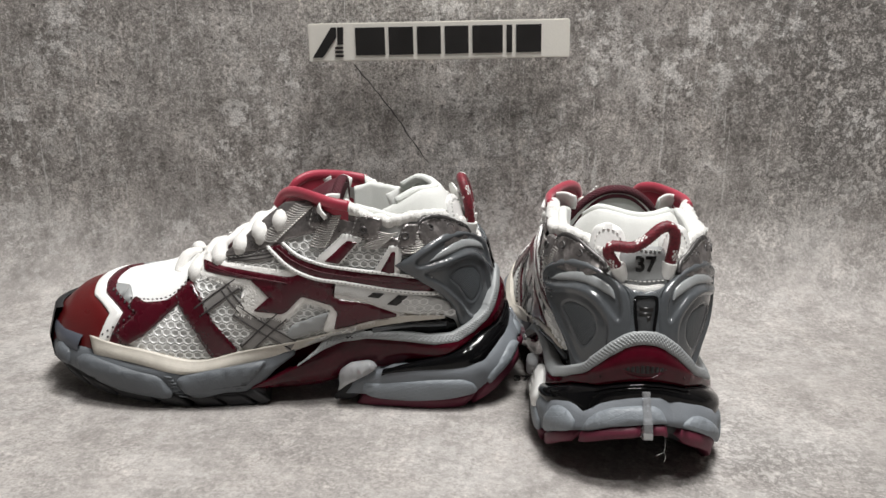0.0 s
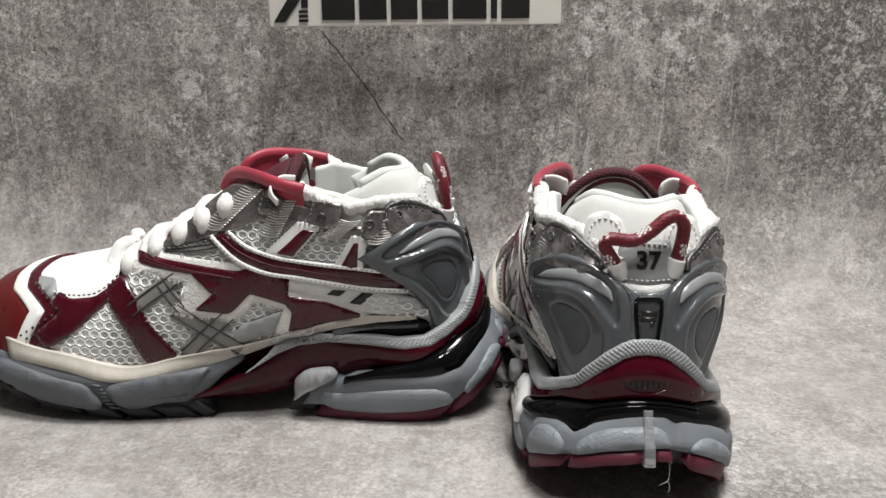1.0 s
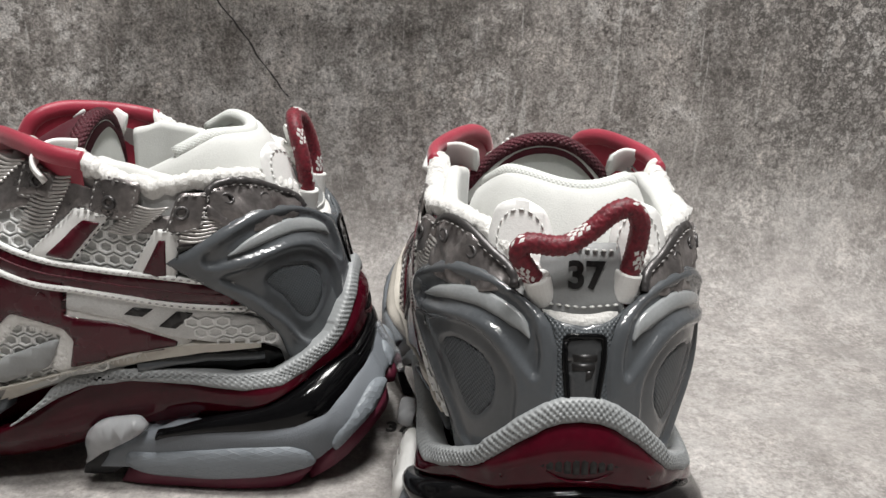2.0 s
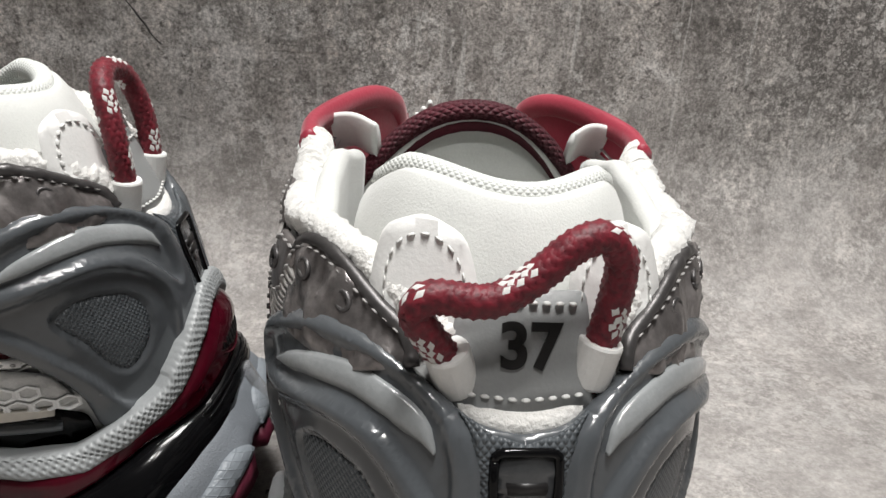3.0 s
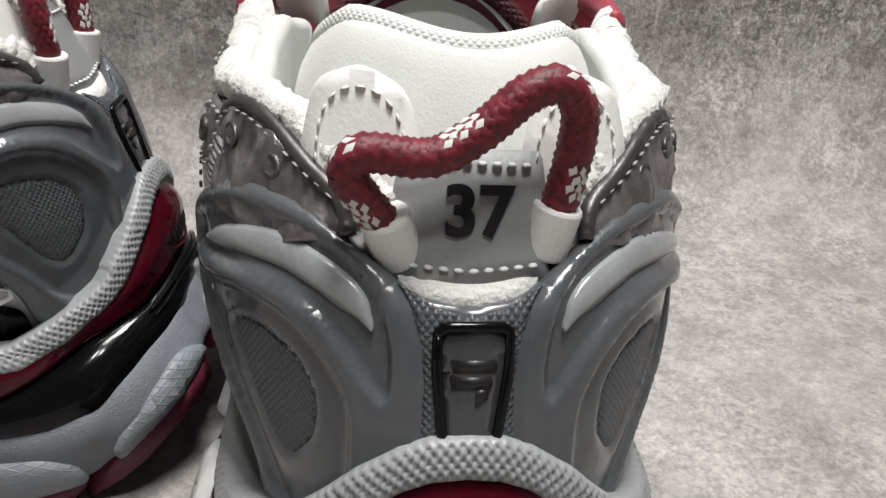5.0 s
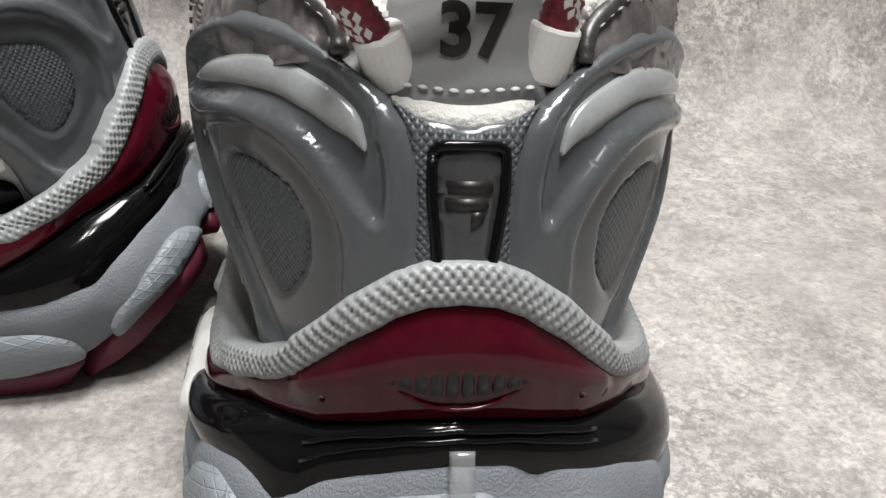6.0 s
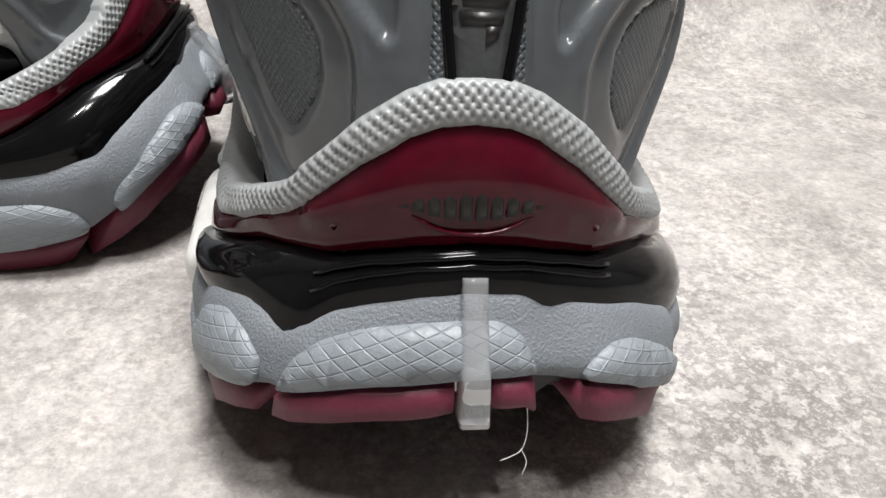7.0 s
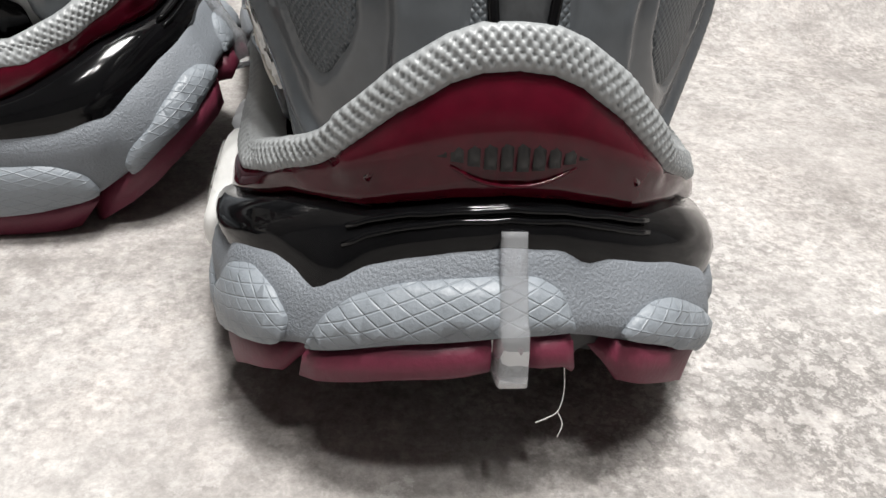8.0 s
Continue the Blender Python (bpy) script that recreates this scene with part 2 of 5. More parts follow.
M = {
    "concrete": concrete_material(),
    "plaster": surface("room_plaster", (0.45, 0.445, 0.44), 0.8, scale=3, grain=60),
    "sign": surface("sign_card", (0.80, 0.78, 0.72), 0.45, vary=0.06, scale=20),
    "ink": surface("black_print", (0.012, 0.011, 0.011), 0.4, vary=0.2),
    "mesh_white": surface("white_mesh_net", (0.88, 0.885, 0.875), 0.6, vary=0.05, grain=1500, grain_depth=0.0002),
    "mesh_back": surface("mesh_backing", (0.74, 0.745, 0.735), 0.8, vary=0.18, grain=1800, grain_depth=0.0003),
    "mesh_under": surface("grey_under_mesh", (0.62, 0.625, 0.615), 0.8, vary=0.15, grain=1800, grain_depth=0.0003),
    "white_leather": surface("white_leather", (0.87, 0.87, 0.85), 0.42, vary=0.06, grain=1300),
    "suede": surface("white_suede", (0.70, 0.71, 0.685), 0.95, vary=0.08, grain=2200, grain_depth=0.00022, sheen=0.3),
    "fleece": surface("white_fleece", (0.80, 0.79, 0.76), 1.0, vary=0.10, grain=900, grain_depth=0.0012, sheen=0.5),
    "lining": surface("white_lining", (0.74, 0.76, 0.73), 0.9, vary=0.08, grain=1600, dots=0.00015, dot_scale=2600),
    "cream": surface("aged_cream_rubber", (0.60, 0.565, 0.50), 0.5, vary=0.12, grain=600),
    "burgundy": surface("burgundy_patent", (0.066, 0.003, 0.010), 0.26, vary=0.3, grain=1200, grain_depth=0.00012, coat=0.35, spec=0.4),
    "burgundy_dark": surface("burgundy_textile", (0.075, 0.005, 0.013), 0.5, vary=0.3, grain=1500, grain_depth=0.0003),
    "toe_red": surface("dark_red_rubber", (0.115, 0.008, 0.009), 0.32, vary=0.12, grain=1500),
    "collar_red": surface("red_satin", (0.36, 0.022, 0.05), 0.45, vary=0.15, grain=1200, sheen=0.3),
    "tongue_red": surface("burgundy_knit", (0.085, 0.006, 0.016), 0.7, vary=0.4, grain=1000, dots=0.0004, dot_scale=1500),
    "gloss_red": surface("clear_burgundy_tpu", (0.058, 0.003, 0.009), 0.06, vary=0.3, scale=45, grain=400, grain_depth=0.00004, coat=0.1, spec=0.28),
    "gloss_black": surface("black_glossy_tpu", (0.004, 0.004, 0.0045), 0.07, vary=0.3, grain=300, grain_depth=0.00005, coat=0.0, spec=0.22),
    "black_rubber": surface("black_rubber", (0.018, 0.018, 0.020), 0.6, vary=0.25, grain=900),
    "tread_red": surface("burgundy_rubber", (0.120, 0.014, 0.034), 0.55, vary=0.15, grain=1000, grain_depth=0.0002),
    "grey_foam": surface("blue_grey_foam", (0.185, 0.203, 0.225), 0.60, vary=0.10, grain=2100, grain_depth=0.0007),
    "grey_pod": surface("pale_blue_grey_foam", (0.225, 0.25, 0.275), 0.48, vary=0.08, grain=900, grain_depth=0.0003, lattice=0.00011),
    # the heel's blue-grey foam again, with the forefoot's shade put into its colour
    "fore_foam_shaded": surface("shaded_forefoot_foam", (0.125, 0.138, 0.152), 0.55, vary=0.12, grain=1300, grain_depth=0.0006),
    "toe_grey": surface("dark_blue_grey_toe_rubber", (0.085, 0.094, 0.118), 0.42, vary=0.15, grain=900),
    "cup_grey": surface("grey_glossy_tpu", (0.088, 0.096, 0.104), 0.22, vary=0.10, grain=500, grain_depth=0.00005, coat=0.35),
    "cup_mesh": surface("grey_dimpled_tpu", (0.088, 0.099, 0.108), 0.4, vary=0.10, dots=0.00022, dot_scale=2600),
    "crescent": surface("pale_glossy_inlay", (0.30, 0.315, 0.32), 0.20, vary=0.12, coat=0.5),
    "trim_grey": surface("pale_grey_knurled_trim", (0.32, 0.335, 0.34), 0.42, vary=0.1),
    "silver": surface("pewter_leather", (0.27, 0.25, 0.245), 0.32, metal=0.7, vary=0.40, scale=110, grain=600, grain_depth=0.0003, coat=0.25),
    "silver_dark": surface("dark_pewter_edge", (0.10, 0.095, 0.095), 0.4, metal=0.6, vary=0.2),
    "silver_rib": surface("pewter_ribbing", (0.52, 0.50, 0.48), 0.35, metal=0.5, vary=0.2),
    "grey_band": surface("grey_webbing", (0.26, 0.25, 0.24), 0.6, vary=0.15, grain=1500, grain_depth=0.0004),
    "label_grey": surface("grey_reflective_label", (0.30, 0.31, 0.31), 0.4, vary=0.06, grain=1200),
    "thread": surface("white_thread", (0.72, 0.72, 0.70), 0.7, vary=0.1),
    "thread_grey": surface("grey_thread", (0.34, 0.33, 0.32), 0.6, vary=0.15),
    "plate": surface("smoky_plate", (0.060, 0.063, 0.066), 0.18, vary=0.2, coat=0.5),
    "thread_dark": surface("dark_thread", (0.05, 0.045, 0.045), 0.7, vary=0.2),
    "lace": surface("white_cotton_lace", (0.80, 0.79, 0.76), 0.85, vary=0.07, grain=1300, grain_depth=0.0006, sheen=0.3),
    "rope": rope_material(),
    "clear": clear_material("clear_tpu", (0.95, 0.97, 1.0), 0.05, 0.80),
    "clip": clear_material("frosted_clear_tpu", (0.80, 0.82, 0.84), 0.3, 0.55),
}


# ---------------------------------------------------------------- mesh helpers
FINE = {"stitching", "ribbing", "perforation", "overlay_groove", "cord_fleck", "cord_weave", "pod_rib", "mesh_net", "window_net", "rib_inset", "tongue_print", "fringe"}


def part(name, bm, material, parent=None, label="", smooth=True, normals=True):
    if normals:
        bmesh.ops.recalc_face_normals(bm, faces=bm.faces[:])
    me = bpy.data.meshes.new(name)
    bm.to_mesh(me)
    bm.free()
    me.materials.append(M[material])
    me.name = name
    if smooth:
        for p in me.polygons:
            p.use_smooth = True
    ob = new(name, me)
    if parent:
        ob.parent = parent
    if label:
        ob["label"] = label
    if name in FINE:
        ob["kind"] = "stuff"
    return ob


def smooth_path(points, n=8, closed=False):
    """Catmull-Rom through a few points of any dimension."""
    pts = [np.array(p, float) for p in points]
    out = []
    count = len(pts)
    for i in range(count if closed else count - 1):
        if closed:
            a, b, c, d = (pts[(i + k) % count] for k in (-1, 0, 1, 2))
        else:
            b, c = pts[i], pts[i + 1]
            a = pts[i - 1] if i else 2 * b - c
            d = pts[i + 2] if i + 2 < count else 2 * c - b
        for k in range(n):
            t = k / n
            out.append(0.5 * (2 * b + (c - a) * t + (2 * a - 5 * b + 4 * c - d) * t * t + (3 * b - a - 3 * c + d) * t ** 3))
    if not closed:
        out.append(pts[-1])
    return out


def rounded_outline(points, n=4, tight=0.22):
    """A closed outline with corners cut round."""
    pts = [np.array(p, float) for p in points]
    out = []
    for i, p in enumerate(pts):
        a, b = pts[i - 1], pts[(i + 1) % len(pts)]
        p0, p1 = p + (a - p) * tight, p + (b - p) * tight
        for k in range(n + 1):
            t = k / n
            out.append((1 - t) ** 2 * p0 + 2 * t * (1 - t) * p + t * t * p1)
    return out


def grid_faces(bm, rows, close_u=False):
    """Quads between rows of equal length."""
    vs = [[bm.verts.new(p) for p in r] for r in rows]
    for a, b in zip(vs, vs[1:]):
        for i in range(len(a) - (0 if close_u else 1)):
            j = (i + 1) % len(a)
            bm.faces.new((a[i], a[j], b[j], b[i]))
    return vs


def tube(bm, path, radius, sides=8, flat=1.0, up=None, caps=True):
    """A round or flattened tube along points in space; radius may be a list."""
    pts = [Vector(p) for p in path]
    rows = []
    ref = Vector(up) if up else Vector((0.0, 0.0, 1.0))
    for i, p in enumerate(pts):
        d = (pts[min(i + 1, len(pts) - 1)] - pts[max(i - 1, 0)])
        if d.length < 1e-9:
            d = Vector((1, 0, 0))
        d.normalize()
        x = d.cross(ref)
        if x.length < 0.15:
            x = d.cross(Vector((0.9, 0.3, 0.1)))
        x.normalize()
        y = x.cross(d)
        r = radius[min(i, len(radius) - 1)] if isinstance(radius, (list, tuple)) else radius
        rows.append([p + x * math.cos(a) * r + y * math.sin(a) * r * flat for a in (2 * math.pi * k / sides for k in range(sides))])
    vs = grid_faces(bm, rows, True)
    uv = bm.loops.layers.uv.get("flat") or bm.loops.layers.uv.new("flat")
    run = [0.0]
    for a, b in zip(pts, pts[1:]):
        run.append(run[-1] + (b - a).length)
    r0 = radius[0] if isinstance(radius, (list, tuple)) else radius
    for i, (a, b) in enumerate(zip(vs, vs[1:])):
        for j in range(sides):
            corner = {a[j]: (i, j), a[(j + 1) % sides]: (i, j + 1), b[j]: (i + 1, j), b[(j + 1) % sides]: (i + 1, j + 1)}
            for f in a[j].link_faces:
                if all(lp.vert in corner for lp in f.loops) and len(f.loops) == 4:
                    for lp in f.loops:
                        k, m = corner[lp.vert]
                        lp[uv].uv = (run[k], m * 2 * math.pi * r0 / sides)
    if caps:
        bm.faces.new(vs[0][::-1])
        bm.faces.new(vs[-1])
    return vs


# ---------------------------------------------------------------- shoe form
# local shoe axes: s from the heel's back towards the toe, w to the shoe's left, z up
def lerp_table(x, table):
    """Smooth value between the pairs of a short table."""
    if x <= table[0][0]:
        return table[0][1]
    for (a, va), (b, vb) in zip(table, table[1:]):
        if x <= b:
            k = (x - a) / (b - a)
            return va + (vb - va) * k
    return table[-1][1]


UP_BACK = ((0.0, 0.012), (0.03, 0.012), (0.050, 0.018), (0.069, 0.0215), (0.085, 0.026), (0.098, 0.034), (0.12, 0.044))
UP_WIDE = ((0.0, 0.0395), (0.05, 0.040), (0.07, 0.0415), (0.1, 0.0405), (0.13, 0.0410), (0.16, 0.0435), (0.19, 0.0465), (0.21, 0.0465), (0.3, 0.0465))
UP_TOP = ((0.0, 0.2), (0.07, 0.19), (0.09, 0.16), (0.1, 0.142), (0.115, 0.130), (0.13, 0.121), (0.15, 0.106), (0.17, 0.088), (0.19, 0.073), (0.21, 0.066), (0.235, 0.0605), (0.255, 0.053), (0.268, 0.042), (0.276, 0.030))
OUT_BACK = ((0.0, 0.012), (0.006, 0.007), (0.012, 0.003), (0.025, 0.0005), (0.032, 0.0025), (0.038, 0.0065), (0.045, 0.0105), (0.061, 0.0155), (0.070, 0.0195))
OUT_HEEL = ((0.0, 0.0415), (0.008, 0.0440), (0.022, 0.0445), (0.032, 0.0415), (0.040, 0.0395), (0.06, 0.0405), (0.07, 0.0415))
OUT_WIDE = ((0.0, 0.0), (0.06, 0.0), (0.10, -0.0025), (0.13, 0.0), (0.16, 0.005), (0.19, 0.0085), (0.215, 0.0085), (0.3, 0.007))
OUT_TOE = ((0.0, 0.258), (0.01, 0.268), (0.022, 0.275), (0.036, 0.272))
HEEL_LONG = 0.045
CUP_NARROW = ((0.030, 0.77), (0.045, 0.79), (0.055, 0.85), (0.065, 0.915), (0.075, 0.955), (0.086, 0.98), (0.094, 0.985))
BAND_NARROW = ((0.030, 1.0), (0.036, 0.96), (0.041, 0.91), (0.048, 0.87), (0.058, 0.885), (0.070, 0.95))
CUP_SQUARE = ((0.040, 2.0), (0.080, 2.05))
SOLE_SQUARE = ((0.0, 2.4), (0.030, 2.3), (0.060, 2.1))


def heel_ring(k, power):
    """Width, as a share of the whole, at the share k of the way round the squarish heel."""
    return max(0.0, 1 - (1 - k) ** power) ** (1 / power)


def upper_half(s, z):
    """Half the upper's width at s and height z."""
    back = lerp_table(z, UP_BACK)
    k = min(1.0, max(0.0, (s - back) / HEEL_LONG))
    ring = heel_ring(k, lerp_table(z, CUP_SQUARE))
    toe = 1.0
    if s > 0.205:
        toe = math.sqrt(max(0.0, 1 - min(1.0, (s - 0.205) / 0.0695) ** 2.3))
    top = lerp_table(s, UP_TOP)
    roof = math.sqrt(max(0.0, 1 - min(1.0, max(z, 0) / top) ** 4))
    narrow = lerp_table(z, CUP_NARROW)
    narrow += (1 - narrow) * min(1.0, max(0.0, (s - back - HEEL_LONG) / 0.035))
    return lerp_table(s, UP_WIDE) * ring * toe * roof * narrow


def outer_half(s, z):
    """Half the sole's width at s and height z."""
    back = lerp_table(z, OUT_BACK)
    k = min(1.0, max(0.0, (s - back) / HEEL_LONG))
    ring = heel_ring(k, lerp_table(z, SOLE_SQUARE))
    toe_end = lerp_table(z, OUT_TOE)
    toe = 1.0
    if s > toe_end - 0.075:
        toe = math.sqrt(max(0.0, 1 - min(1.0, (s - toe_end + 0.075) / 0.075) ** 2.3))
    heel, narrow = lerp_table(z, OUT_HEEL), lerp_table(z, BAND_NARROW)
    heel *= narrow + (1 - narrow) * min(1.0, max(0.0, (s - back - HEEL_LONG) / 0.040))
    return (heel + lerp_table(s, OUT_WIDE)) * ring * toe


def outward(fn, a, b, off, da, db):
    """Point of a surface fn(a, b), moved along its outward normal by off."""
    p = Vector(fn(a, b))
    if not off:
        return p
    n = (Vector(fn(a + da, b)) - Vector(fn(a - da, b))).cross(Vector(fn(a, b + db)) - Vector(fn(a, b - db)))
    if n.length < 1e-12:
        return p
    n.normalize()
    core = Vector((min(max(p.x, 0.05), 0.20), 0, min(p.z, 0.035)))
    if n.dot(p - core) < 0:
        n = -n
    return p + n * off


def around_point(u, z, back_table, half, square):
    k = abs(u)
    back = lerp_table(z, back_table)
    if k <= 1:
        across, power = math.sin(k * math.pi / 2), lerp_table(z, square)
        s = back + HEEL_LONG * (1 - max(0.0, 1 - across ** power) ** (1 / power))
        w = half(back + HEEL_LONG, z) * across
    else:
        s = back + HEEL_LONG + (k - 1) * 0.1
        w = half(s, z)
    return (s, math.copysign(w, u), z)


def cup_map(u, z, off=0.0):
    """u: 0 at the middle of the heel, 1 and -1 where the sides begin."""
    return outward(lambda a, b: around_point(a, b, UP_BACK, upper_half, CUP_SQUARE), u, z, off, 0.004, 0.0004)


def sole_map(u, z, off=0.0):
    return outward(lambda a, b: around_point(a, b, OUT_BACK, outer_half, SOLE_SQUARE), u, z, off, 0.004, 0.0004)


def side_of(half, side):
    def fn(s, z, off=0.0):
        return outward(lambda a, b: (a, side * half(a, b), b), s, z, off, 0.0004, 0.0004)
    return fn


def toe_point(v, z):
    """v: 0 at the toe's tip, 1 and -1 where the forefoot's sides begin, then 0.1 m for each 1."""
    k = abs(v)
    end = lerp_table(z, OUT_TOE)
    if k <= 1:
        s = end - 0.075 + 0.075 * max(0.0, math.cos(k * math.pi / 2)) ** 0.8696
        w = outer_half(end - 0.0751, z) * math.sin(k * math.pi / 2)
    else:
        s = end - 0.075 - (k - 1) * 0.1
        w = outer_half(s, z)
    return (s, math.copysign(w, v), z)


def toe_map(v, z, off=0.0):
    return outward(toe_point, v, z, off, 0.004, 0.0004)


def vamp_map(s, a, off=0.0):
    """Over the forefoot: a 0 at the left base, 1 on top, 2 at the right base."""
    def fn(s_, a_):
        top = lerp_table(s_, UP_TOP)
        ang = a_ * math.pi / 2
        wide = upper_half(s_, 0.0)
        return (s_, wide * math.cos(ang), top * math.sqrt(max(0.0, math.sin(ang))) if 0 < ang < math.pi else 0.0)
    return outward(fn, s, a, off, 0.0004, 0.004)


def inset_distance(points, outline):
    """Distance of each 2D point from a closed outline."""
    a = np.array(outline)
    b = np.roll(a, -1, 0)
    d = b - a
    ll = np.maximum((d ** 2).sum(1), 1e-18)
    p = np.array(points)[:, None, :]
    t = np.clip(((p - a) * d).sum(2) / ll, 0, 1)
    return np.sqrt((((a + t[..., None] * d) - p) ** 2).sum(2)).min(1)


def inside_all(points, outline):
    """Which of many 2D points lie inside a closed outline."""
    p, a = np.array(points), np.array(outline)
    odd = np.zeros(len(p), bool)
    for (x0, y0), (x1, y1) in zip(a, np.roll(a, -1, 0)):
        if y0 != y1:
            odd ^= ((y0 > p[:, 1]) != (y1 > p[:, 1])) & (p[:, 0] < (x1 - x0) * (p[:, 1] - y0) / (y1 - y0) + x0)
    return odd


def sunk(points, outline, depth, wall, lip=0.0, lip_wide=0.001):
    """Height of a hollow with soft walls: below nothing outside the outline, depth down inside it, with a lip along its edge."""
    d = inset_distance(points, outline)
    d = np.where(inside_all(points, outline), d, -d)
    k = np.clip((d + wall * 0.4) / wall, 0, 1)
    return -depth * k * k * (3 - 2 * k) + lip * np.exp(-((d + lip_wide) / lip_wide) ** 2)


def patch(outline, surf, thick=0.0008, off=0.0, step=0.004, scale=(1.0, 1.0), rim=0.0008, crown=0.0, relief=None):
    """A panel with an outline in a surface's own coordinates, lying on it with real thickness and a rounded rim.
    scale turns those coordinates into metres; relief gives the added height of each place in them."""
    bm = bmesh.new()
    pts = [(p[0] * scale[0], p[1] * scale[1]) for p in outline]
    face = bm.faces.new([bm.verts.new((x, y, 0)) for x, y in pts])
    bmesh.ops.triangulate(bm, faces=[face])
    lo, hi = np.min(pts, 0), np.max(pts, 0)
    for axis in (0, 1):
        n = max(1, int((hi[axis] - lo[axis]) / step))
        for k in range(1, n):
            co, no = Vector((0, 0, 0)), Vector((0, 0, 0))
            co[axis], no[axis] = lo[axis] + (hi[axis] - lo[axis]) * k / n, 1
            bmesh.ops.bisect_plane(bm, geom=bm.verts[:] + bm.edges[:] + bm.faces[:], plane_co=co, plane_no=no)
    bm.verts.ensure_lookup_table()
    d = inset_distance([(v.co.x, v.co.y) for v in bm.verts], pts)
    for v, k in zip(bm.verts, d):
        q = min(1.0, k / rim)
        v.co.z = off + thick * (0.45 + 0.55 * math.sqrt(1 - (1 - q) ** 2)) + crown * min(1.0, k / (rim * 6)) ** 0.7
    if relief:
        for v, more in zip(bm.verts, relief(np.array([(v.co.x, v.co.y) for v in bm.verts]))):
            v.co.z += more
    edges = [e for e in bm.edges if e.is_boundary]
    made = bmesh.ops.extrude_edge_only(bm, edges=edges)["geom"]
    for v in (g for g in made if isinstance(g, bmesh.types.BMVert)):
        v.co.z = off - 0.0004
    uv = bm.loops.layers.uv.new("flat")
    for f in bm.faces:
        for lp in f.loops:
            lp[uv].uv = (lp.vert.co.x, lp.vert.co.y)
    for v in bm.verts:
        v.co = surf(v.co.x / scale[0], v.co.y / scale[1], v.co.z)
    return bm


def ribbon(path, width, surf, thick=0.0007, off=0.0, scale=(1.0, 1.0), bm=None, taper=False):
    """A band along a path on a surface, crowned in section."""
    bm = bm or bmesh.new()
    pts = [np.array((p[0] * scale[0], p[1] * scale[1])) for p in path]
    rows = []
    for i, p in enumerate(pts):
        d = pts[min(i + 1, len(pts) - 1)] - pts[max(i - 1, 0)]
        d = d / max(1e-9, np.hypot(*d))
        n = np.array((-d[1], d[0]))
        k = i / (len(pts) - 1)
        w = width * (max(0.08, math.sin(math.pi * k) ** 0.6) if taper else 1.0)
        row = []
        for q, h in ((-0.5, -0.4), (-0.5, 0.5), (-0.3, 0.95), (0, 1.0), (0.3, 0.95), (0.5, 0.5), (0.5, -0.4)):
            c = p + n * w * q
            row.append(surf(c[0] / scale[0], c[1] / scale[1], off + thick * h))
        rows.append(row)
    vs = grid_faces(bm, rows)
    for r in (vs[0], vs[-1]):
        bm.faces.new(r)
    return bm


def moulding(path, width, surf, high, off, scale):
    """A soft raised lip along a path on a surface."""
    bm = bmesh.new()
    pts = [np.array((p[0] * scale[0], p[1] * scale[1])) for p in path]
    rows = []
    for i, p in enumerate(pts):
        d = pts[min(i + 1, len(pts) - 1)] - pts[max(i - 1, 0)]
        d = d / max(1e-9, np.hypot(*d))
        n = np.array((-d[1], d[0]))
        k = min(1.0, 4.0 * min(i, len(pts) - 1 - i) / (len(pts) - 1) + 0.35)
        row = []
        for j in range(11):
            q = j / 10 - 0.5
            c = p + n * width * q * k
            h = math.cos(q * math.pi) ** 0.8 if j not in (0, 10) else -0.4
            row.append(surf(c[0] / scale[0], c[1] / scale[1], off + high * h * k))
        rows.append(row)
    grid_faces(bm, rows)
    return bm


def on_surface_tube(path, surf, radius, off=0.0, sides=6, bm=None):
    bm = bm or bmesh.new()
    tube(bm, [surf(p[0], p[1], off) for p in path], radius, sides)
    return bm


def stitches(path, surf, off, scale=(1.0, 1.0), gap=0.0026, long=0.0016, wide=0.0005, bm=None):
    """A run of separate thread stitches along a path on a surface."""
    bm = bm or bmesh.new()
    pts = [np.array((p[0] * scale[0], p[1] * scale[1])) for p in path]
    carry = 0.0
    for a, b in zip(pts, pts[1:]):
        ll = np.hypot(*(b - a))
        if ll < 1e-9:
            continue
        d = (b - a) / ll
        n = np.array((-d[1], d[0]))
        x = carry
        while x < ll:
            c = a + d * x
            top, low = [], []
            for du, dv in ((-0.5, 0.0), (-0.2, 0.5), (0.2, 0.5), (0.5, 0.0), (0.2, -0.5), (-0.2, -0.5)):
                q = c + d * du * long + n * dv * wide
                low.append(bm.verts.new(surf(q[0] / scale[0], q[1] / scale[1], off - 0.0002)))
                q = c + d * du * long * 0.8 + n * dv * wide * 0.6
                top.append(bm.verts.new(surf(q[0] / scale[0], q[1] / scale[1], off + 0.00035)))
            bm.faces.new(top)
            for i in range(6):
                bm.faces.new((low[i], low[(i + 1) % 6], top[(i + 1) % 6], top[i]))
            x += gap
        carry = x - ll
    return bm


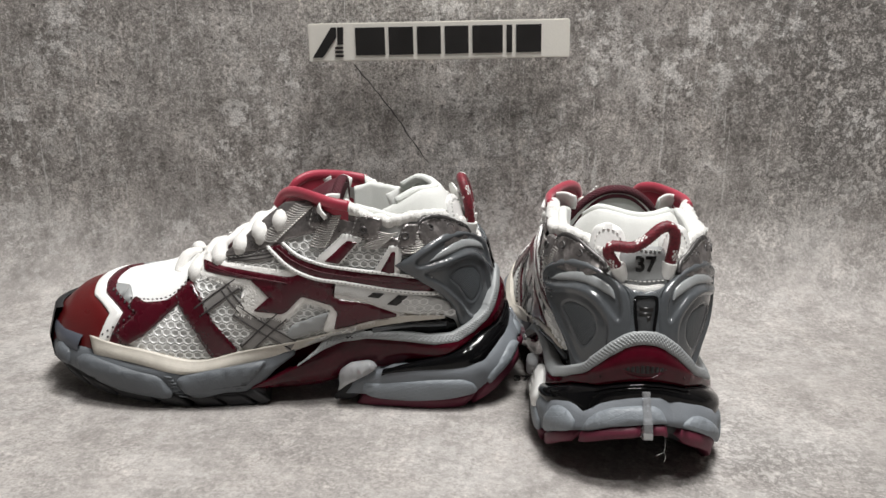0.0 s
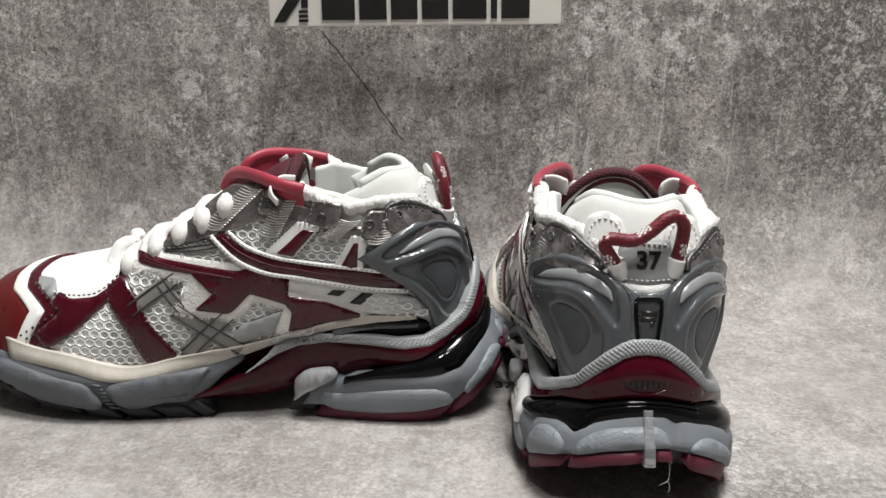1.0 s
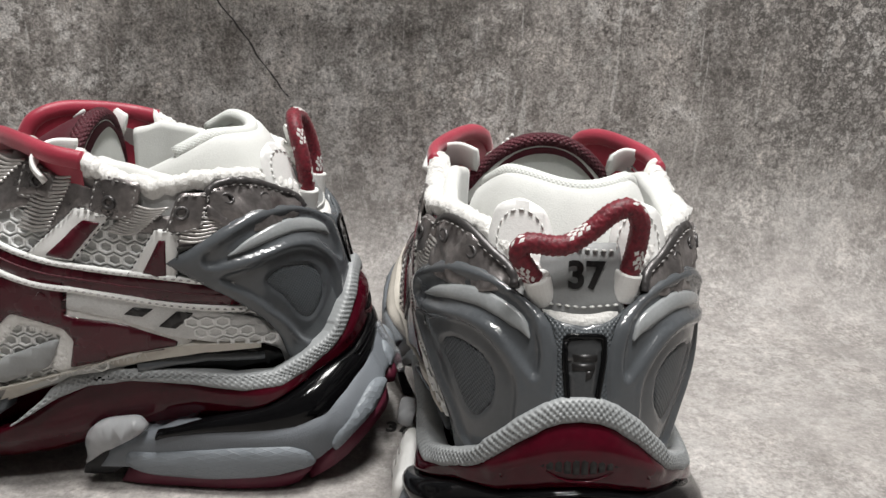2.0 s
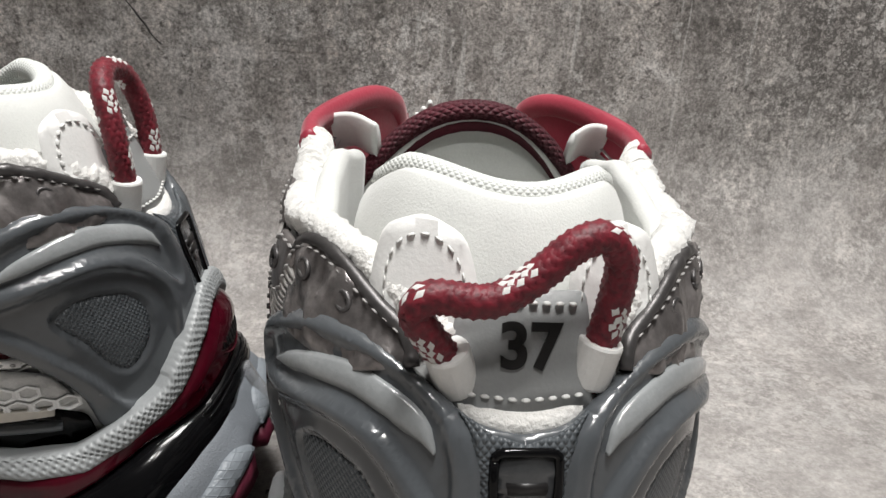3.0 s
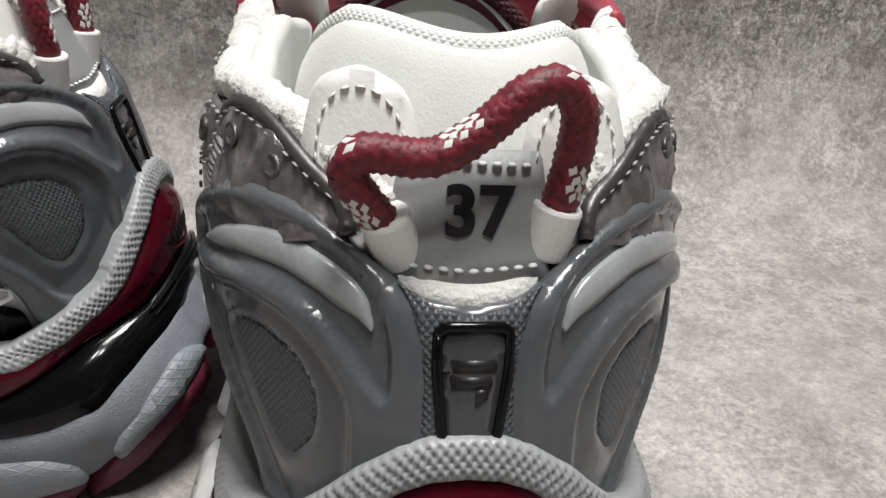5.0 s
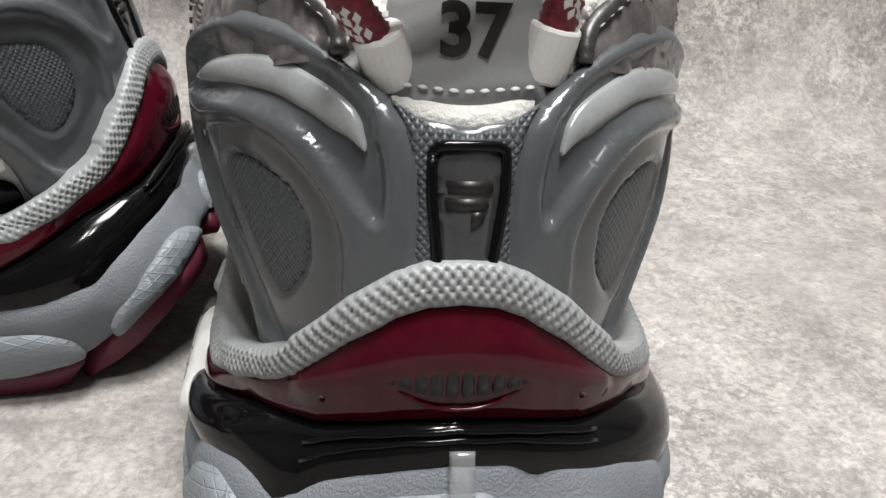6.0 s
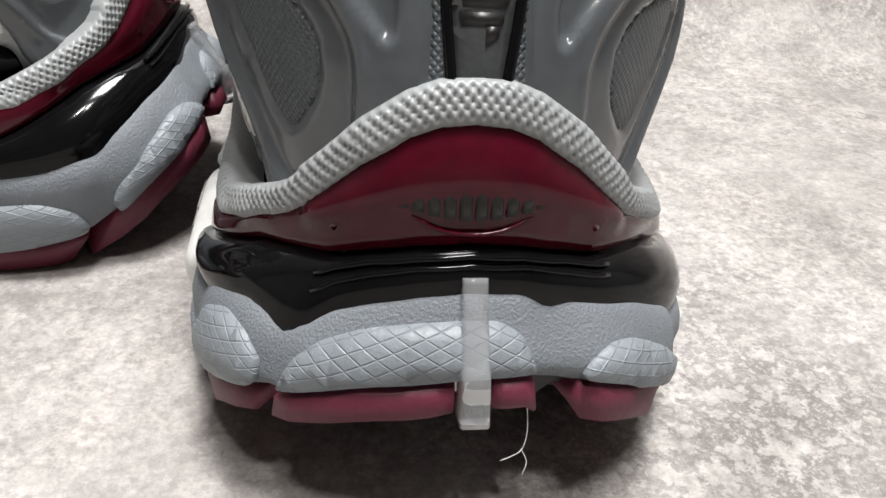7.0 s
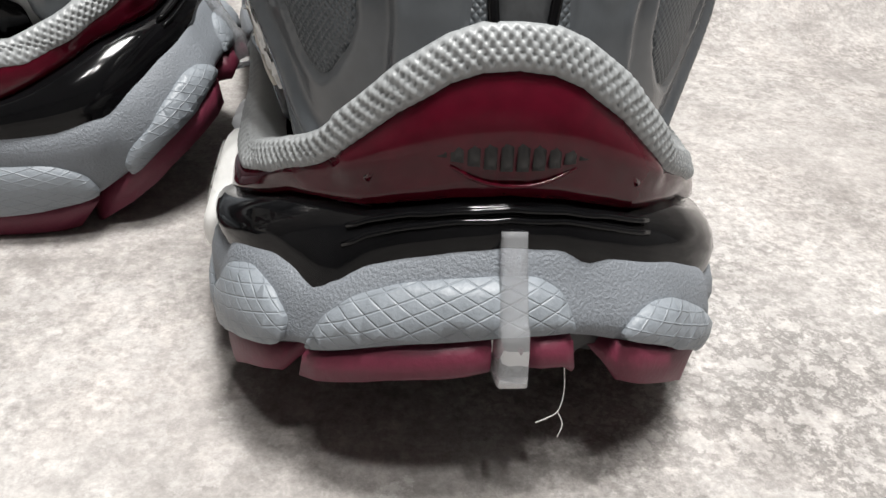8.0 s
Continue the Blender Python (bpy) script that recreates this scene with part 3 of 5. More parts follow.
def fringe(outline, surf, off, seed, step=0.0007):
    """Loose threads standing out from a frayed edge."""
    bm = bmesh.new()
    rnd = random.Random(seed)
    pts = [np.array(p) for p in outline]
    area = sum(a[0] * b[1] - b[0] * a[1] for a, b in zip(pts, pts[1:] + pts[:1]))
    for a, b in zip(pts, pts[1:] + pts[:1]):
        d = b - a
        ll = np.hypot(*d)
        if ll < 1e-6:
            continue
        n = np.array((d[1], -d[0])) / ll * (1 if area > 0 else -1)
        for k in range(max(1, int(ll / step))):
            c = a + d * rnd.random()
            e = c + n * rnd.uniform(0.0004, 0.0013) + d / ll * rnd.uniform(-0.0006, 0.0006)
            w = d / ll * 0.00016
            o = off + rnd.uniform(-0.0004, 0.0001)
            c = c - n * 0.0008
            vs = [bm.verts.new(surf(*q, h)) for q, h in ((c - w, o), (c + w, o), (e + w * 0.5, o + 0.0002), (e - w * 0.5, o + 0.0002))]
            bm.faces.new(vs)
    return bm


def inside(p, poly):
    x, y = p
    odd = False
    for (x0, y0), (x1, y1) in zip(poly, poly[1:] + poly[:1]):
        if (y0 > y) != (y1 > y) and x < (x1 - x0) * (y - y0) / (y1 - y0) + x0:
            odd = not odd
    return odd


def hex_net(outline, surf, pitch=0.0046, off=0.0004, thick=0.0007):
    """A knitted net of six-sided eyes."""
    bm = bmesh.new()
    lo, hi = np.min(outline, 0), np.max(outline, 0)
    poly = [tuple(p) for p in outline]
    row, z = 0, lo[1]
    while z < hi[1]:
        s = lo[0] + (pitch / 2 if row % 2 else 0)
        while s < hi[0]:
            if inside((s, z), poly):
                rings = []
                for r, h in ((1.0, 0.75), (0.86, 1.0), (0.74, 0.85), (0.66, -0.3)):
                    rings.append([bm.verts.new(surf(s + r * pitch * 0.577 * math.sin(math.pi / 3 * k), z + r * pitch * 0.5 * math.cos(math.pi / 3 * k), off + thick * h)) for k in range(6)])
                for a, b in zip(rings, rings[1:]):
                    for k in range(6):
                        bm.faces.new((a[k], a[(k + 1) % 6], b[(k + 1) % 6], b[k]))
            s += pitch
        z += pitch * 0.866
        row += 1
    return bm


def mm(*pairs):
    return [(a / 1000, b / 1000) for a, b in pairs]


# ---------------------------------------------------------------- setting
def backdrop_sheet():
    """One sheet: flat under the shoes, curving up into the wall behind them."""
    bm = bmesh.new()
    profile = [(-1.6, 0.0), (-0.8, 0.0), (-0.2, 0.0), (0.2, 0.0), (0.45, 0.0), (0.56, 0.0)]
    r = 0.075
    for k in range(13):
        a = math.pi / 2 * k / 12
        profile.append((0.590 + r * math.sin(a), r - r * math.cos(a)))
    profile += [(0.667, 0.16), (0.669, 0.3), (0.675, 0.6), (0.68, 1.1)]
    rows = []
    for i in range(41):
        x = -1.6 + 3.2 * i / 40
        rows.append([(x, y + (0.035 * x if y > 0.5 else 0.035 * x * max(0, (y - 0.2) / 0.3)) + 0.0012 * noise.noise((x * 6, y * 6, 1)) * (1 if z > 0.02 else 0), z) for y, z in profile])
    grid_faces(bm, rows)
    grid_faces(bm, [[(x, y + (0.0015 if z > 0.03 else 0.0), z - 0.0015) for x, y, z in r] for r in rows])
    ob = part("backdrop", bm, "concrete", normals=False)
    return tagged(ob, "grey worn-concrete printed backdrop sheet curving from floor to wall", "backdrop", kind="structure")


backdrop_sheet()


def room_shell():
    for name, lo, hi in (("wall_south", (-1.8, -1.9, -0.75), (1.8, -1.8, 1.75)), ("wall_west", (-1.9, -1.9, -0.75), (-1.8, 1.9, 1.75)),
                         ("wall_east", (1.8, -1.9, -0.75), (1.9, 1.9, 1.75)), ("wall_north", (-1.8, 1.8, -0.75), (1.8, 1.9, 1.75)),
                         ("ceiling", (-1.9, -1.9, 1.75), (1.9, 1.9, 1.85)), ("floor", (-1.9, -1.9, -0.85), (1.9, 1.9, -0.75))):
        bm = bmesh.new()
        bmesh.ops.create_cube(bm, size=1.0)
        for v in bm.verts:
            v.co = Vector([lo[i] + (v.co[i] + 0.5) * (hi[i] - lo[i]) for i in range(3)])
        tagged(part(name, bm, "plaster", smooth=False), "plain off-white plastered room surface", "wall" if "wall" in name else name, kind="structure")


room_shell()


def box(bm, centre, size, bevel=0.0, turn=None):
    made = bmesh.ops.create_cube(bm, size=1.0)["verts"]
    for v in made:
        v.co = Vector([v.co[i] * size[i] for i in range(3)])
    if bevel:
        es = list({e for v in made for e in v.link_edges})
        made = list({v for f in bmesh.ops.bevel(bm, geom=es, offset=bevel, segments=2, affect="EDGES")["faces"] for v in f.verts} | {v for v in made if v.is_valid})
    for v in made:
        v.co = (turn @ v.co if turn else v.co) + Vector(centre)
    return made


def table():
    base = tagged(new("display_table"), "plain table carrying the backdrop sheet and shoes", "table")
    bm = bmesh.new()
    box(bm, (0, -0.45, -0.022), (3.2, 2.3, 0.036), 0.004)
    part("tabletop", bm, "plaster", base)
    for x, y in ((-1.45, -1.5), (1.45, -1.5), (-1.45, 0.6), (1.45, 0.6)):
        bm = bmesh.new()
        box(bm, (x, y, -0.395), (0.06, 0.06, 0.71), 0.004)
        part("leg", bm, "plaster", base)


table()


def wall_sign():
    """White block sign on the wall with a slanted mark and seven plain black blocks."""
    sign = tagged(new("wall_sign"), "white block sign with black brand blocks on the backdrop wall", "sign")
    bm = bmesh.new()
    box(bm, (0, 0, 0), (0.1800, 0.014, 0.0255), 0.0006)
    part("board", bm, "sign", sign, smooth=False)

    def flat(name, pts):
        b = bmesh.new()
        front = [b.verts.new((x, -0.0078, z)) for x, z in pts]
        back = [b.verts.new((x, -0.0066, z)) for x, z in pts]
        b.faces.new(front)
        for i in range(len(pts)):
            b.faces.new((front[i], front[(i + 1) % len(pts)], back[(i + 1) % len(pts)], back[i]))
        part(name, b, "ink", sign, "black slanted brand mark" if name == "mark" else "", smooth=False)

    flat("mark", ((-0.0875, -0.0100), (-0.0805, -0.0100), (-0.0705, 0.0035), (-0.0705, 0.0100), (-0.0740, 0.0100)))
    flat("mark", ((-0.0700, -0.0015), (-0.0660, -0.0015), (-0.0655, 0.0100), (-0.0698, 0.0100)))
    for z in (-0.0045, -0.0072, -0.0099):
        flat("mark_stripe", ((-0.0718, z), (-0.0662, z), (-0.0661, z + 0.0015), (-0.0717, z + 0.0015)))
    # one plain block for each letter
    x = -0.0575
    for wide in (0.0225, 0.019, 0.0185, 0.0185, 0.0230, 0.0060, 0.0195):
        flat("brand_block", ((x, -0.0090), (x + wide - 0.0022, -0.0090), (x + wide - 0.0022, 0.0095), (x, 0.0095)))
        x += wide + 0.0005
    sign.matrix_world = pose(0.0275, 0.648, 0.1905, 0, -2.0, 2.0)


wall_sign()


def crack_marks():
    """Fine dark cracks in the backdrop's printed wall."""
    for name, pts in (("wall_crack", ((-0.034, 0.172), (-0.016, 0.150), (0.000, 0.130), (0.012, 0.112), (0.020, 0.102))), ("wall_scratch", ((0.062, 0.105), (0.078, 0.1043), (0.094, 0.1045)))):
        bm = bmesh.new()
        path = smooth_path(pts, 6)
        for side in (1,):
            rows = []
            for i, (x, z) in enumerate(path):
                k = 0.0005 + 0.0004 * noise.noise((x * 300, z * 300, 2))
                y = 0.6655 + 0.035 * x
                x += 0.0016 * noise.noise((z * 160, x * 90, 7))
                rows.append([(x - k, y - 0.0016, z), (x, y - 0.0022, z + 0.0002), (x + k, y - 0.0016, z)])
            grid_faces(bm, rows)
        tagged(part(name, bm, "thread_dark"), "thin dark crack line in the concrete backdrop", "crack", kind="structure")


crack_marks()


# ---------------------------------------------------------------- the sneaker
def both(fn):
    for side in (1, -1):
        fn(side)


def build_upper(shoe):
    # fabric shell under everything
    bm = bmesh.new()
    cols = 64

    def top_line(s):
        return lerp_table(s, ((0.03, 0.092), (0.045, 0.098), (0.06, 0.101), (0.09, 0.104), (0.10, 0.106), (0.115, 0.109), (0.128, 0.109), (0.14, 0.1015), (0.155, 0.088), (0.17, 0.075), (0.185, 0.0635)))
    for side in (1, -1):
        rows = []
        for i in range(cols + 1):
            s = 0.030 + (0.190 - 0.030) * i / cols
            lo, hi = lerp_table(s, ((0.03, 0.044), (0.06, 0.046), (0.087, 0.044), (0.105, 0.039), (0.127, 0.033), (0.155, 0.026), (0.19, 0.022))), top_line(s)
            rows.append([Vector((s, side * upper_half(max(s, lerp_table(z, UP_BACK) + 0.0005), z), z)) for z in (lo + (hi - lo) * k / 18 for k in range(19))])
        grid_faces(bm, rows)
    # back of the heel
    rows = []
    for i in range(33):
        u = -0.75 + 1.5 * i / 32
        rows.append([cup_map(u, 0.02 + (0.088 - 0.02) * k / 14, -0.0006) for k in range(15)])
    grid_faces(bm, rows)
    part("upper_fabric", bm, "mesh_under", shoe, "grey-white knitted lining fabric of the upper")
    bm = bmesh.new()
    rows = []
    for i in range(37):
        s = 0.186 + 0.089 * math.sin(i / 36 * math.pi / 2)
        rows.append([vamp_map(s, 0.08 + 1.84 * k / 40, 0.0) for k in range(41)])
    grid_faces(bm, rows)
    part("vamp", bm, "mesh_white", shoe, "white mesh vamp over the toes")


def build_toe(shoe):
    base = 0.14

    def strip(name, s_near, s_far, off, thick, material, label, cols=10):
        """A band over the toe between two lines given as s for each height a."""
        bm = bmesh.new()
        rows = []
        for i in range(cols + 1):
            k = i / cols
            row = []
            for j in range(41):
                a = base + (2 - 2 * base) * j / 40
                q = min(a, 2 - a)
                s0, s1 = lerp_table(q, s_near), lerp_table(q, s_far)
                edge = min(k, 1 - k, 0.15) / 0.15
                row.append(vamp_map(s0 + (s1 - s0) * k, a, off + thick * (0.35 + 0.65 * math.sqrt(edge)) if 0 < i < cols else off - 0.0003))
            rows.append(row)
        grid_faces(bm, rows)
        return part(name, bm, material, shoe, label)

    strip("toe_cap", ((0.14, 0.233), (0.40, 0.2265), (0.62, 0.240), (0.8, 0.243), (1.0, 0.243)), ((0.0, 0.2735), (1.0, 0.2735)), 0.0008, 0.0010, "toe_red", "dark red rubber toe cap", 14)
    strip("chevron", ((0.14, 0.228), (0.40, 0.2195), (0.62, 0.234), (0.8, 0.2375), (1.0, 0.2375)), ((0.14, 0.2345), (0.40, 0.2275), (0.62, 0.2415), (0.8, 0.2445), (1.0, 0.2445)), 0.0006, 0.0016, "white_leather", "white leather chevron behind the toe cap", 6)
    strip("perforated_band", ((0.14, 0.221), (0.40, 0.211), (0.62, 0.226), (0.8, 0.232), (1.0, 0.232)), ((0.14, 0.2285), (0.40, 0.2200), (0.62, 0.2345), (0.8, 0.238), (1.0, 0.238)), 0.0004, 0.0010, "burgundy", "burgundy patent band with small holes", 6)

    def side_panels(side):
        surf = side_of(upper_half, side)
        out = rounded_outline(mm((223, 39), (216, 33), (205, 40), (184, 59), (182, 65), (189, 60), (195, 56), (207, 54), (214, 56), (217, 51), (211, 49)), 3)
        part("mudguard", patch(out, surf, 0.0009, 0.0014, 0.0026), "burgundy", shoe, "burgundy patent leather toe wing")
        part("toe_inset", patch(rounded_outline(mm((233, 56.5), (229, 59), (220, 59.5), (216, 56), (216, 52.5), (224, 54.5)), 3), surf, 0.0007, 0.0008, 0.004), "label_grey", shoe, "small pale grey toe inset")
        bm = bmesh.new()
        for path in (mm((229, 38), (219, 44.5), (212.5, 48.5)), mm((213, 50), (221, 54), (230, 57)), mm((226, 37), (216, 43))):
            stitches(smooth_path(path, 6), surf, 0.0021, gap=0.0034, long=0.0014, wide=0.0012, bm=bm)
        part("perforation", bm, "thread_dark", shoe)
        bm = stitches(smooth_path(mm((216, 55), (207, 55.3), (196, 57), (189, 61), (184, 66)), 6), surf, 0.0018)
        stitches(smooth_path(mm((216, 34.5), (205, 41.5), (185, 60)), 6), surf, 0.0018, bm=bm)
        part("stitching", bm, "thread_dark", shoe)
    both(side_panels)


def build_side(shoe, side):
    surf = side_of(upper_half, side)

    def panel(name, outline, material, off, thick=0.0008, label="", tight=0.18, step=0.0028, crown=0.0):
        return part(name, patch(rounded_outline(outline, 3, tight), surf, thick, off, step, crown=crown), material, shoe, label)

    net = mm((214, 36), (184, 60), (182, 66), (164, 79), (132, 89), (111, 97), (83, 93), (71, 88), (42, 56), (42, 51), (58, 50), (87, 47), (127, 36), (157, 29), (179, 25), (200, 28))
    tagged(part("mesh_net", hex_net(net, surf), "mesh_white", shoe, "white open net of six-sided eyes"), kind="stuff")
    panel("ankle_strap", mm((190, 60), (182, 67), (174, 58), (169, 48), (155, 31), (170, 27), (179, 43), (187, 54)), "burgundy", 0.0012, 0.0009, "burgundy patent strap beside the toes")
    bm = stitches(smooth_path(mm((188.5, 58), (185, 52), (177.5, 42), (168.5, 29)), 6), surf, 0.0023)
    stitches(smooth_path(mm((181, 64), (173, 56), (168, 47), (156, 33)), 6), surf, 0.0023, bm=bm)
    part("stitching", bm, "thread_dark", shoe)
    # grey webbing crossing under the red shapes
    for path, wide in ((mm((177, 52), (165, 61), (155, 68)), 0.0075), (mm((163, 66), (153, 54)), 0.0060), (mm((156, 54), (141, 44), (126, 35)), 0.0085), (mm((131, 52), (141, 43), (152, 32)), 0.0085)):
        part("webbing", ribbon(smooth_path(path, 6), wide, surf, 0.0006, 0.0013), "grey_band", shoe, "grey webbing tape")
        for q in (-0.32, 0.32):
            d = np.array(path[-1]) - np.array(path[0])
            n = np.array((-d[1], d[0])) / np.hypot(*d)
            edge = [tuple(np.array(p) + n * wide * q) for p in path]
            part("webbing_cord", ribbon(smooth_path(edge, 6), 0.0008, surf, 0.0004, 0.0019), "thread_dark", shoe)
    # frayed white backing, then the red crossed shape
    panel("frayed_backing", mm((177, 79), (150, 77.5), (132, 76), (116, 79), (100, 75), (112, 71.5), (113, 66.5), (101, 65.5), (86, 63), (69, 56), (66, 50), (90, 47), (107, 42), (110, 44), (108, 53), (106, 55), (119, 59), (131, 47), (134, 50), (148, 50.5), (157, 53), (155, 57), (146, 62), (152, 66), (176, 69)), "fleece", 0.0012, 0.0010, "white frayed fabric edge round the red shapes", 0.1)
    edge = mm((177, 79), (150, 77.5), (132, 76), (116, 79), (100, 75), (112, 71.5), (113, 66.5), (101, 65.5), (86, 63), (69, 56), (66, 50), (90, 47), (107, 42), (110, 44), (108, 53), (106, 55), (119, 59), (131, 47), (134, 50), (148, 50.5), (157, 53), (155, 57), (146, 62), (152, 66), (176, 69))
    part("fringe", fringe(edge, surf, 0.0022, 5 + side), "fleece", shoe, "loose white threads of the frayed edge", smooth=False)
    panel("cross_overlay", mm((176, 76), (151, 75), (127, 72.5), (116, 76), (101, 72), (113, 70), (115, 68), (102, 62), (87, 60), (71, 53.5), (72, 50.5), (87, 49), (104, 44.5), (102, 54), (105, 58), (121, 62.5), (129, 54), (132, 52.5), (147, 54), (138, 62), (131, 67), (150, 70.5), (174, 71.5)), "burgundy", 0.0021, 0.0008, "burgundy crossed stripe overlay", 0.12)
    for a, b in (((172, 74.3), (128, 69.3)), ((171, 73.0), (140, 70.5))):
        part("overlay_groove", ribbon(smooth_path(mm(a, ((a[0] + b[0]) / 2, (a[1] + b[1]) / 2 + 0.2), b), 8), 0.0006, surf, 0.0004, 0.0029), "burgundy_dark", shoe)
    panel("grey_window", mm((130, 41), (126, 47), (106, 55), (110.5, 44.5), (126, 38.5)), "label_grey", 0.0022, 0.0005, "pale grey triangular inset")
    # long window behind with two dark slashes
    panel("long_window", mm((114.5, 69), (110, 72), (89, 69.5), (66, 66), (46, 61), (41, 52.5), (58, 52), (71, 55), (87, 61.5), (102, 64.5), (112, 66.5)), "mesh_back", 0.0022, 0.0005, "grey-white window panel")
    panel("slash", mm((86, 63.6), (83, 66), (77, 65.6), (80.5, 63)), "ink", 0.0028, 0.0004, "", 0.05)
    panel("slash", mm((76, 59.5), (70, 65), (65, 64.4), (71, 58.7)), "ink", 0.0028, 0.0004, "", 0.05)
    part("window_net", hex_net(mm((66, 64), (48, 60), (43, 53), (58, 53), (68, 55)), surf, off=0.0026), "mesh_white", shoe)
    # upper window
    panel("eyestay_band", mm((163, 79), (150, 83), (131, 87.5), (128, 84), (140, 80), (160, 77.5)), "grey_band", 0.0013, 0.0007, "grey layered bands under the eyestay")
    for dz in (0.0, 1.7, 3.2):
        part("band_cord", ribbon(smooth_path(mm((161, 78.3 + dz * 0.3), (147, 80.4 + dz), (132, 83.5 + dz)), 6), 0.0006, surf, 0.0004, 0.0019), "thread_dark", shoe)
    # long swept stripe with its white border
    edge_low = smooth_path(mm((139, 87), (127, 77.5), (114, 72.5), (96, 70.5), (71, 67.2), (50, 65)), 8)
    edge_top = smooth_path(mm((131, 89.5), (122, 83.5), (108, 79.5), (89, 77.6), (71, 76.4), (53, 74)), 8)
    panel("swept_stripe", mm((138, 87), (132, 89), (123, 83), (108, 79), (89, 77), (71, 76), (54, 73), (51, 66), (71, 68), (96, 71), (114, 73), (127, 78)), "burgundy", 0.0022, 0.0008, "long burgundy swept stripe", 0.15)
    part("stripe_border", ribbon(edge_low, 0.0020, surf, 0.0009, 0.0024), "white_leather", shoe, "white leather stripe border")
    part("stripe_border", ribbon(edge_top, 0.0018, surf, 0.0009, 0.0024), "white_leather", shoe, "white leather stripe border")
    part("stripe_groove", ribbon(smooth_path(mm((134, 87), (124, 80.5), (110, 76), (90, 73.8), (70, 72), (54, 70)), 8), 0.0007, surf, 0.0004, 0.0030), "burgundy_dark", shoe)
    bm = stitches(edge_low, surf, 0.0034, gap=0.0022, long=0.0012)
    stitches(edge_top, surf, 0.0034, gap=0.0022, long=0.0012, bm=bm)
    part("stitching", bm, "thread_grey", shoe)
    for white, red in ((mm((115, 81), (98.5, 96.5), (86.5, 96), (100, 80)), mm((108.5, 81.5), (96, 93), (90.5, 92.7), (101, 80.5))), (mm((83, 77.5), (74, 92), (67.5, 91), (69, 76)), mm((79, 77.5), (73, 88.5), (71, 88.5), (71.8, 76)))):
        panel("spur_border", white, "white_leather", 0.0020, 0.0008, "white leather border of a stripe spur", 0.08)
        panel("spur", red, "burgundy", 0.0028, 0.0006, "burgundy stripe spur", 0.08)
        bm = stitches([white[0], white[1], white[2], white[3]], surf, 0.0030, gap=0.0022, long=0.0012)
        part("stitching", bm, "thread_dark", shoe)
    # pewter eyestay and collar panels
    panel("eyestay", mm((166, 79), (152, 91), (140, 102), (131, 109), (118, 111), (104, 105.5), (96, 103), (89, 101.5), (80, 98), (74, 96), (66, 95), (58, 94), (50, 95), (42, 95), (39, 91), (54, 87), (70, 86), (74, 90), (83, 90), (88, 95), (98, 97), (108, 88), (111, 96.5), (126, 92.5), (142, 85.5)), "silver", 0.0014, 0.0007, "pewter metallic leather eyestay", 0.12)
    part("stitching", stitches(smooth_path(mm((164, 78.5), (142, 84.5), (126, 91.5), (112, 95.5), (108.5, 90)), 8), surf, 0.0024), "thread_grey", shoe)
    for top, low, count in (((104, 105), (112, 89), 15), ((120, 108), (139, 90), 18), ((75, 98), (84, 90), 11), ((57, 97), (64, 88), 9)):
        bm = bmesh.new()
        for k in range(count):
            t = k / (count - 1)
            cs, cz = top[0] + (low[0] - top[0]) * t, top[1] + (low[1] - top[1]) * t
            ribbon(smooth_path(mm((cs + 4.8, cz + 0.6), (cs, cz - 0.4), (cs - 4.8, cz + 0.2)), 4), 0.0008, surf, 0.0005, 0.0022, bm=bm)
        part("ribbing", bm, "silver_rib", shoe, "pale pewter ribbed inset")
    for tab, hole, dark in ((mm((95, 93.5), (92, 105), (88.5, 107), (77.5, 105.3), (80.5, 94)), (87.5, 99), 0), (mm((72, 89), (68, 102.5), (59, 102), (61, 91.5)), (67, 96.5), 0), (mm((118, 98), (115, 109), (104, 105.5), (106, 97.5)), (110.5, 103), 1)):
        ob = panel("eyelet_tab", tab, "silver", 0.0020, 0.0009, "pewter leather eyelet tab", 0.2)
        closed = [np.array(p) for p in rounded_outline(tab, 3, 0.2)]
        mid = sum(closed) / len(closed)
        ring = [tuple(mid + (p - mid) * 0.86) for p in closed]
        part("stitching", stitches(ring + ring[:1], surf, 0.0029, gap=0.0023, long=0.0014, wide=0.0004), "thread_grey", ob)
        bm = bmesh.new()
        tube(bm, [surf(hole[0] / 1000 + 0.0017 * math.cos(a), hole[1] / 1000 + 0.0017 * math.sin(a), 0.0031) for a in (2 * math.pi * k / 14 for k in range(15))], 0.0006, 6, caps=False)
        part("eyelet_rim", bm, "silver_dark", ob)
        disc = [(hole[0] / 1000 + 0.0016 * math.cos(2 * math.pi * k / 12), hole[1] / 1000 + 0.0016 * math.sin(2 * math.pi * k / 12)) for k in range(12)]
        part("eyelet", patch(disc, surf, 0.0002, 0.0028, 0.003), "ink" if dark else "fleece", ob)
    # white fleece roll along the collar and red satin tube over the ankle
    bm = bmesh.new()
    path = smooth_path([(s / 1000, z / 1000) for s, z in ((35.5, 98.5), (41, 103), (49, 106.5), (61, 107.5), (74, 105.5), (86, 107.0), (92, 110), (96.5, 112.5))], 22)
    rows = []
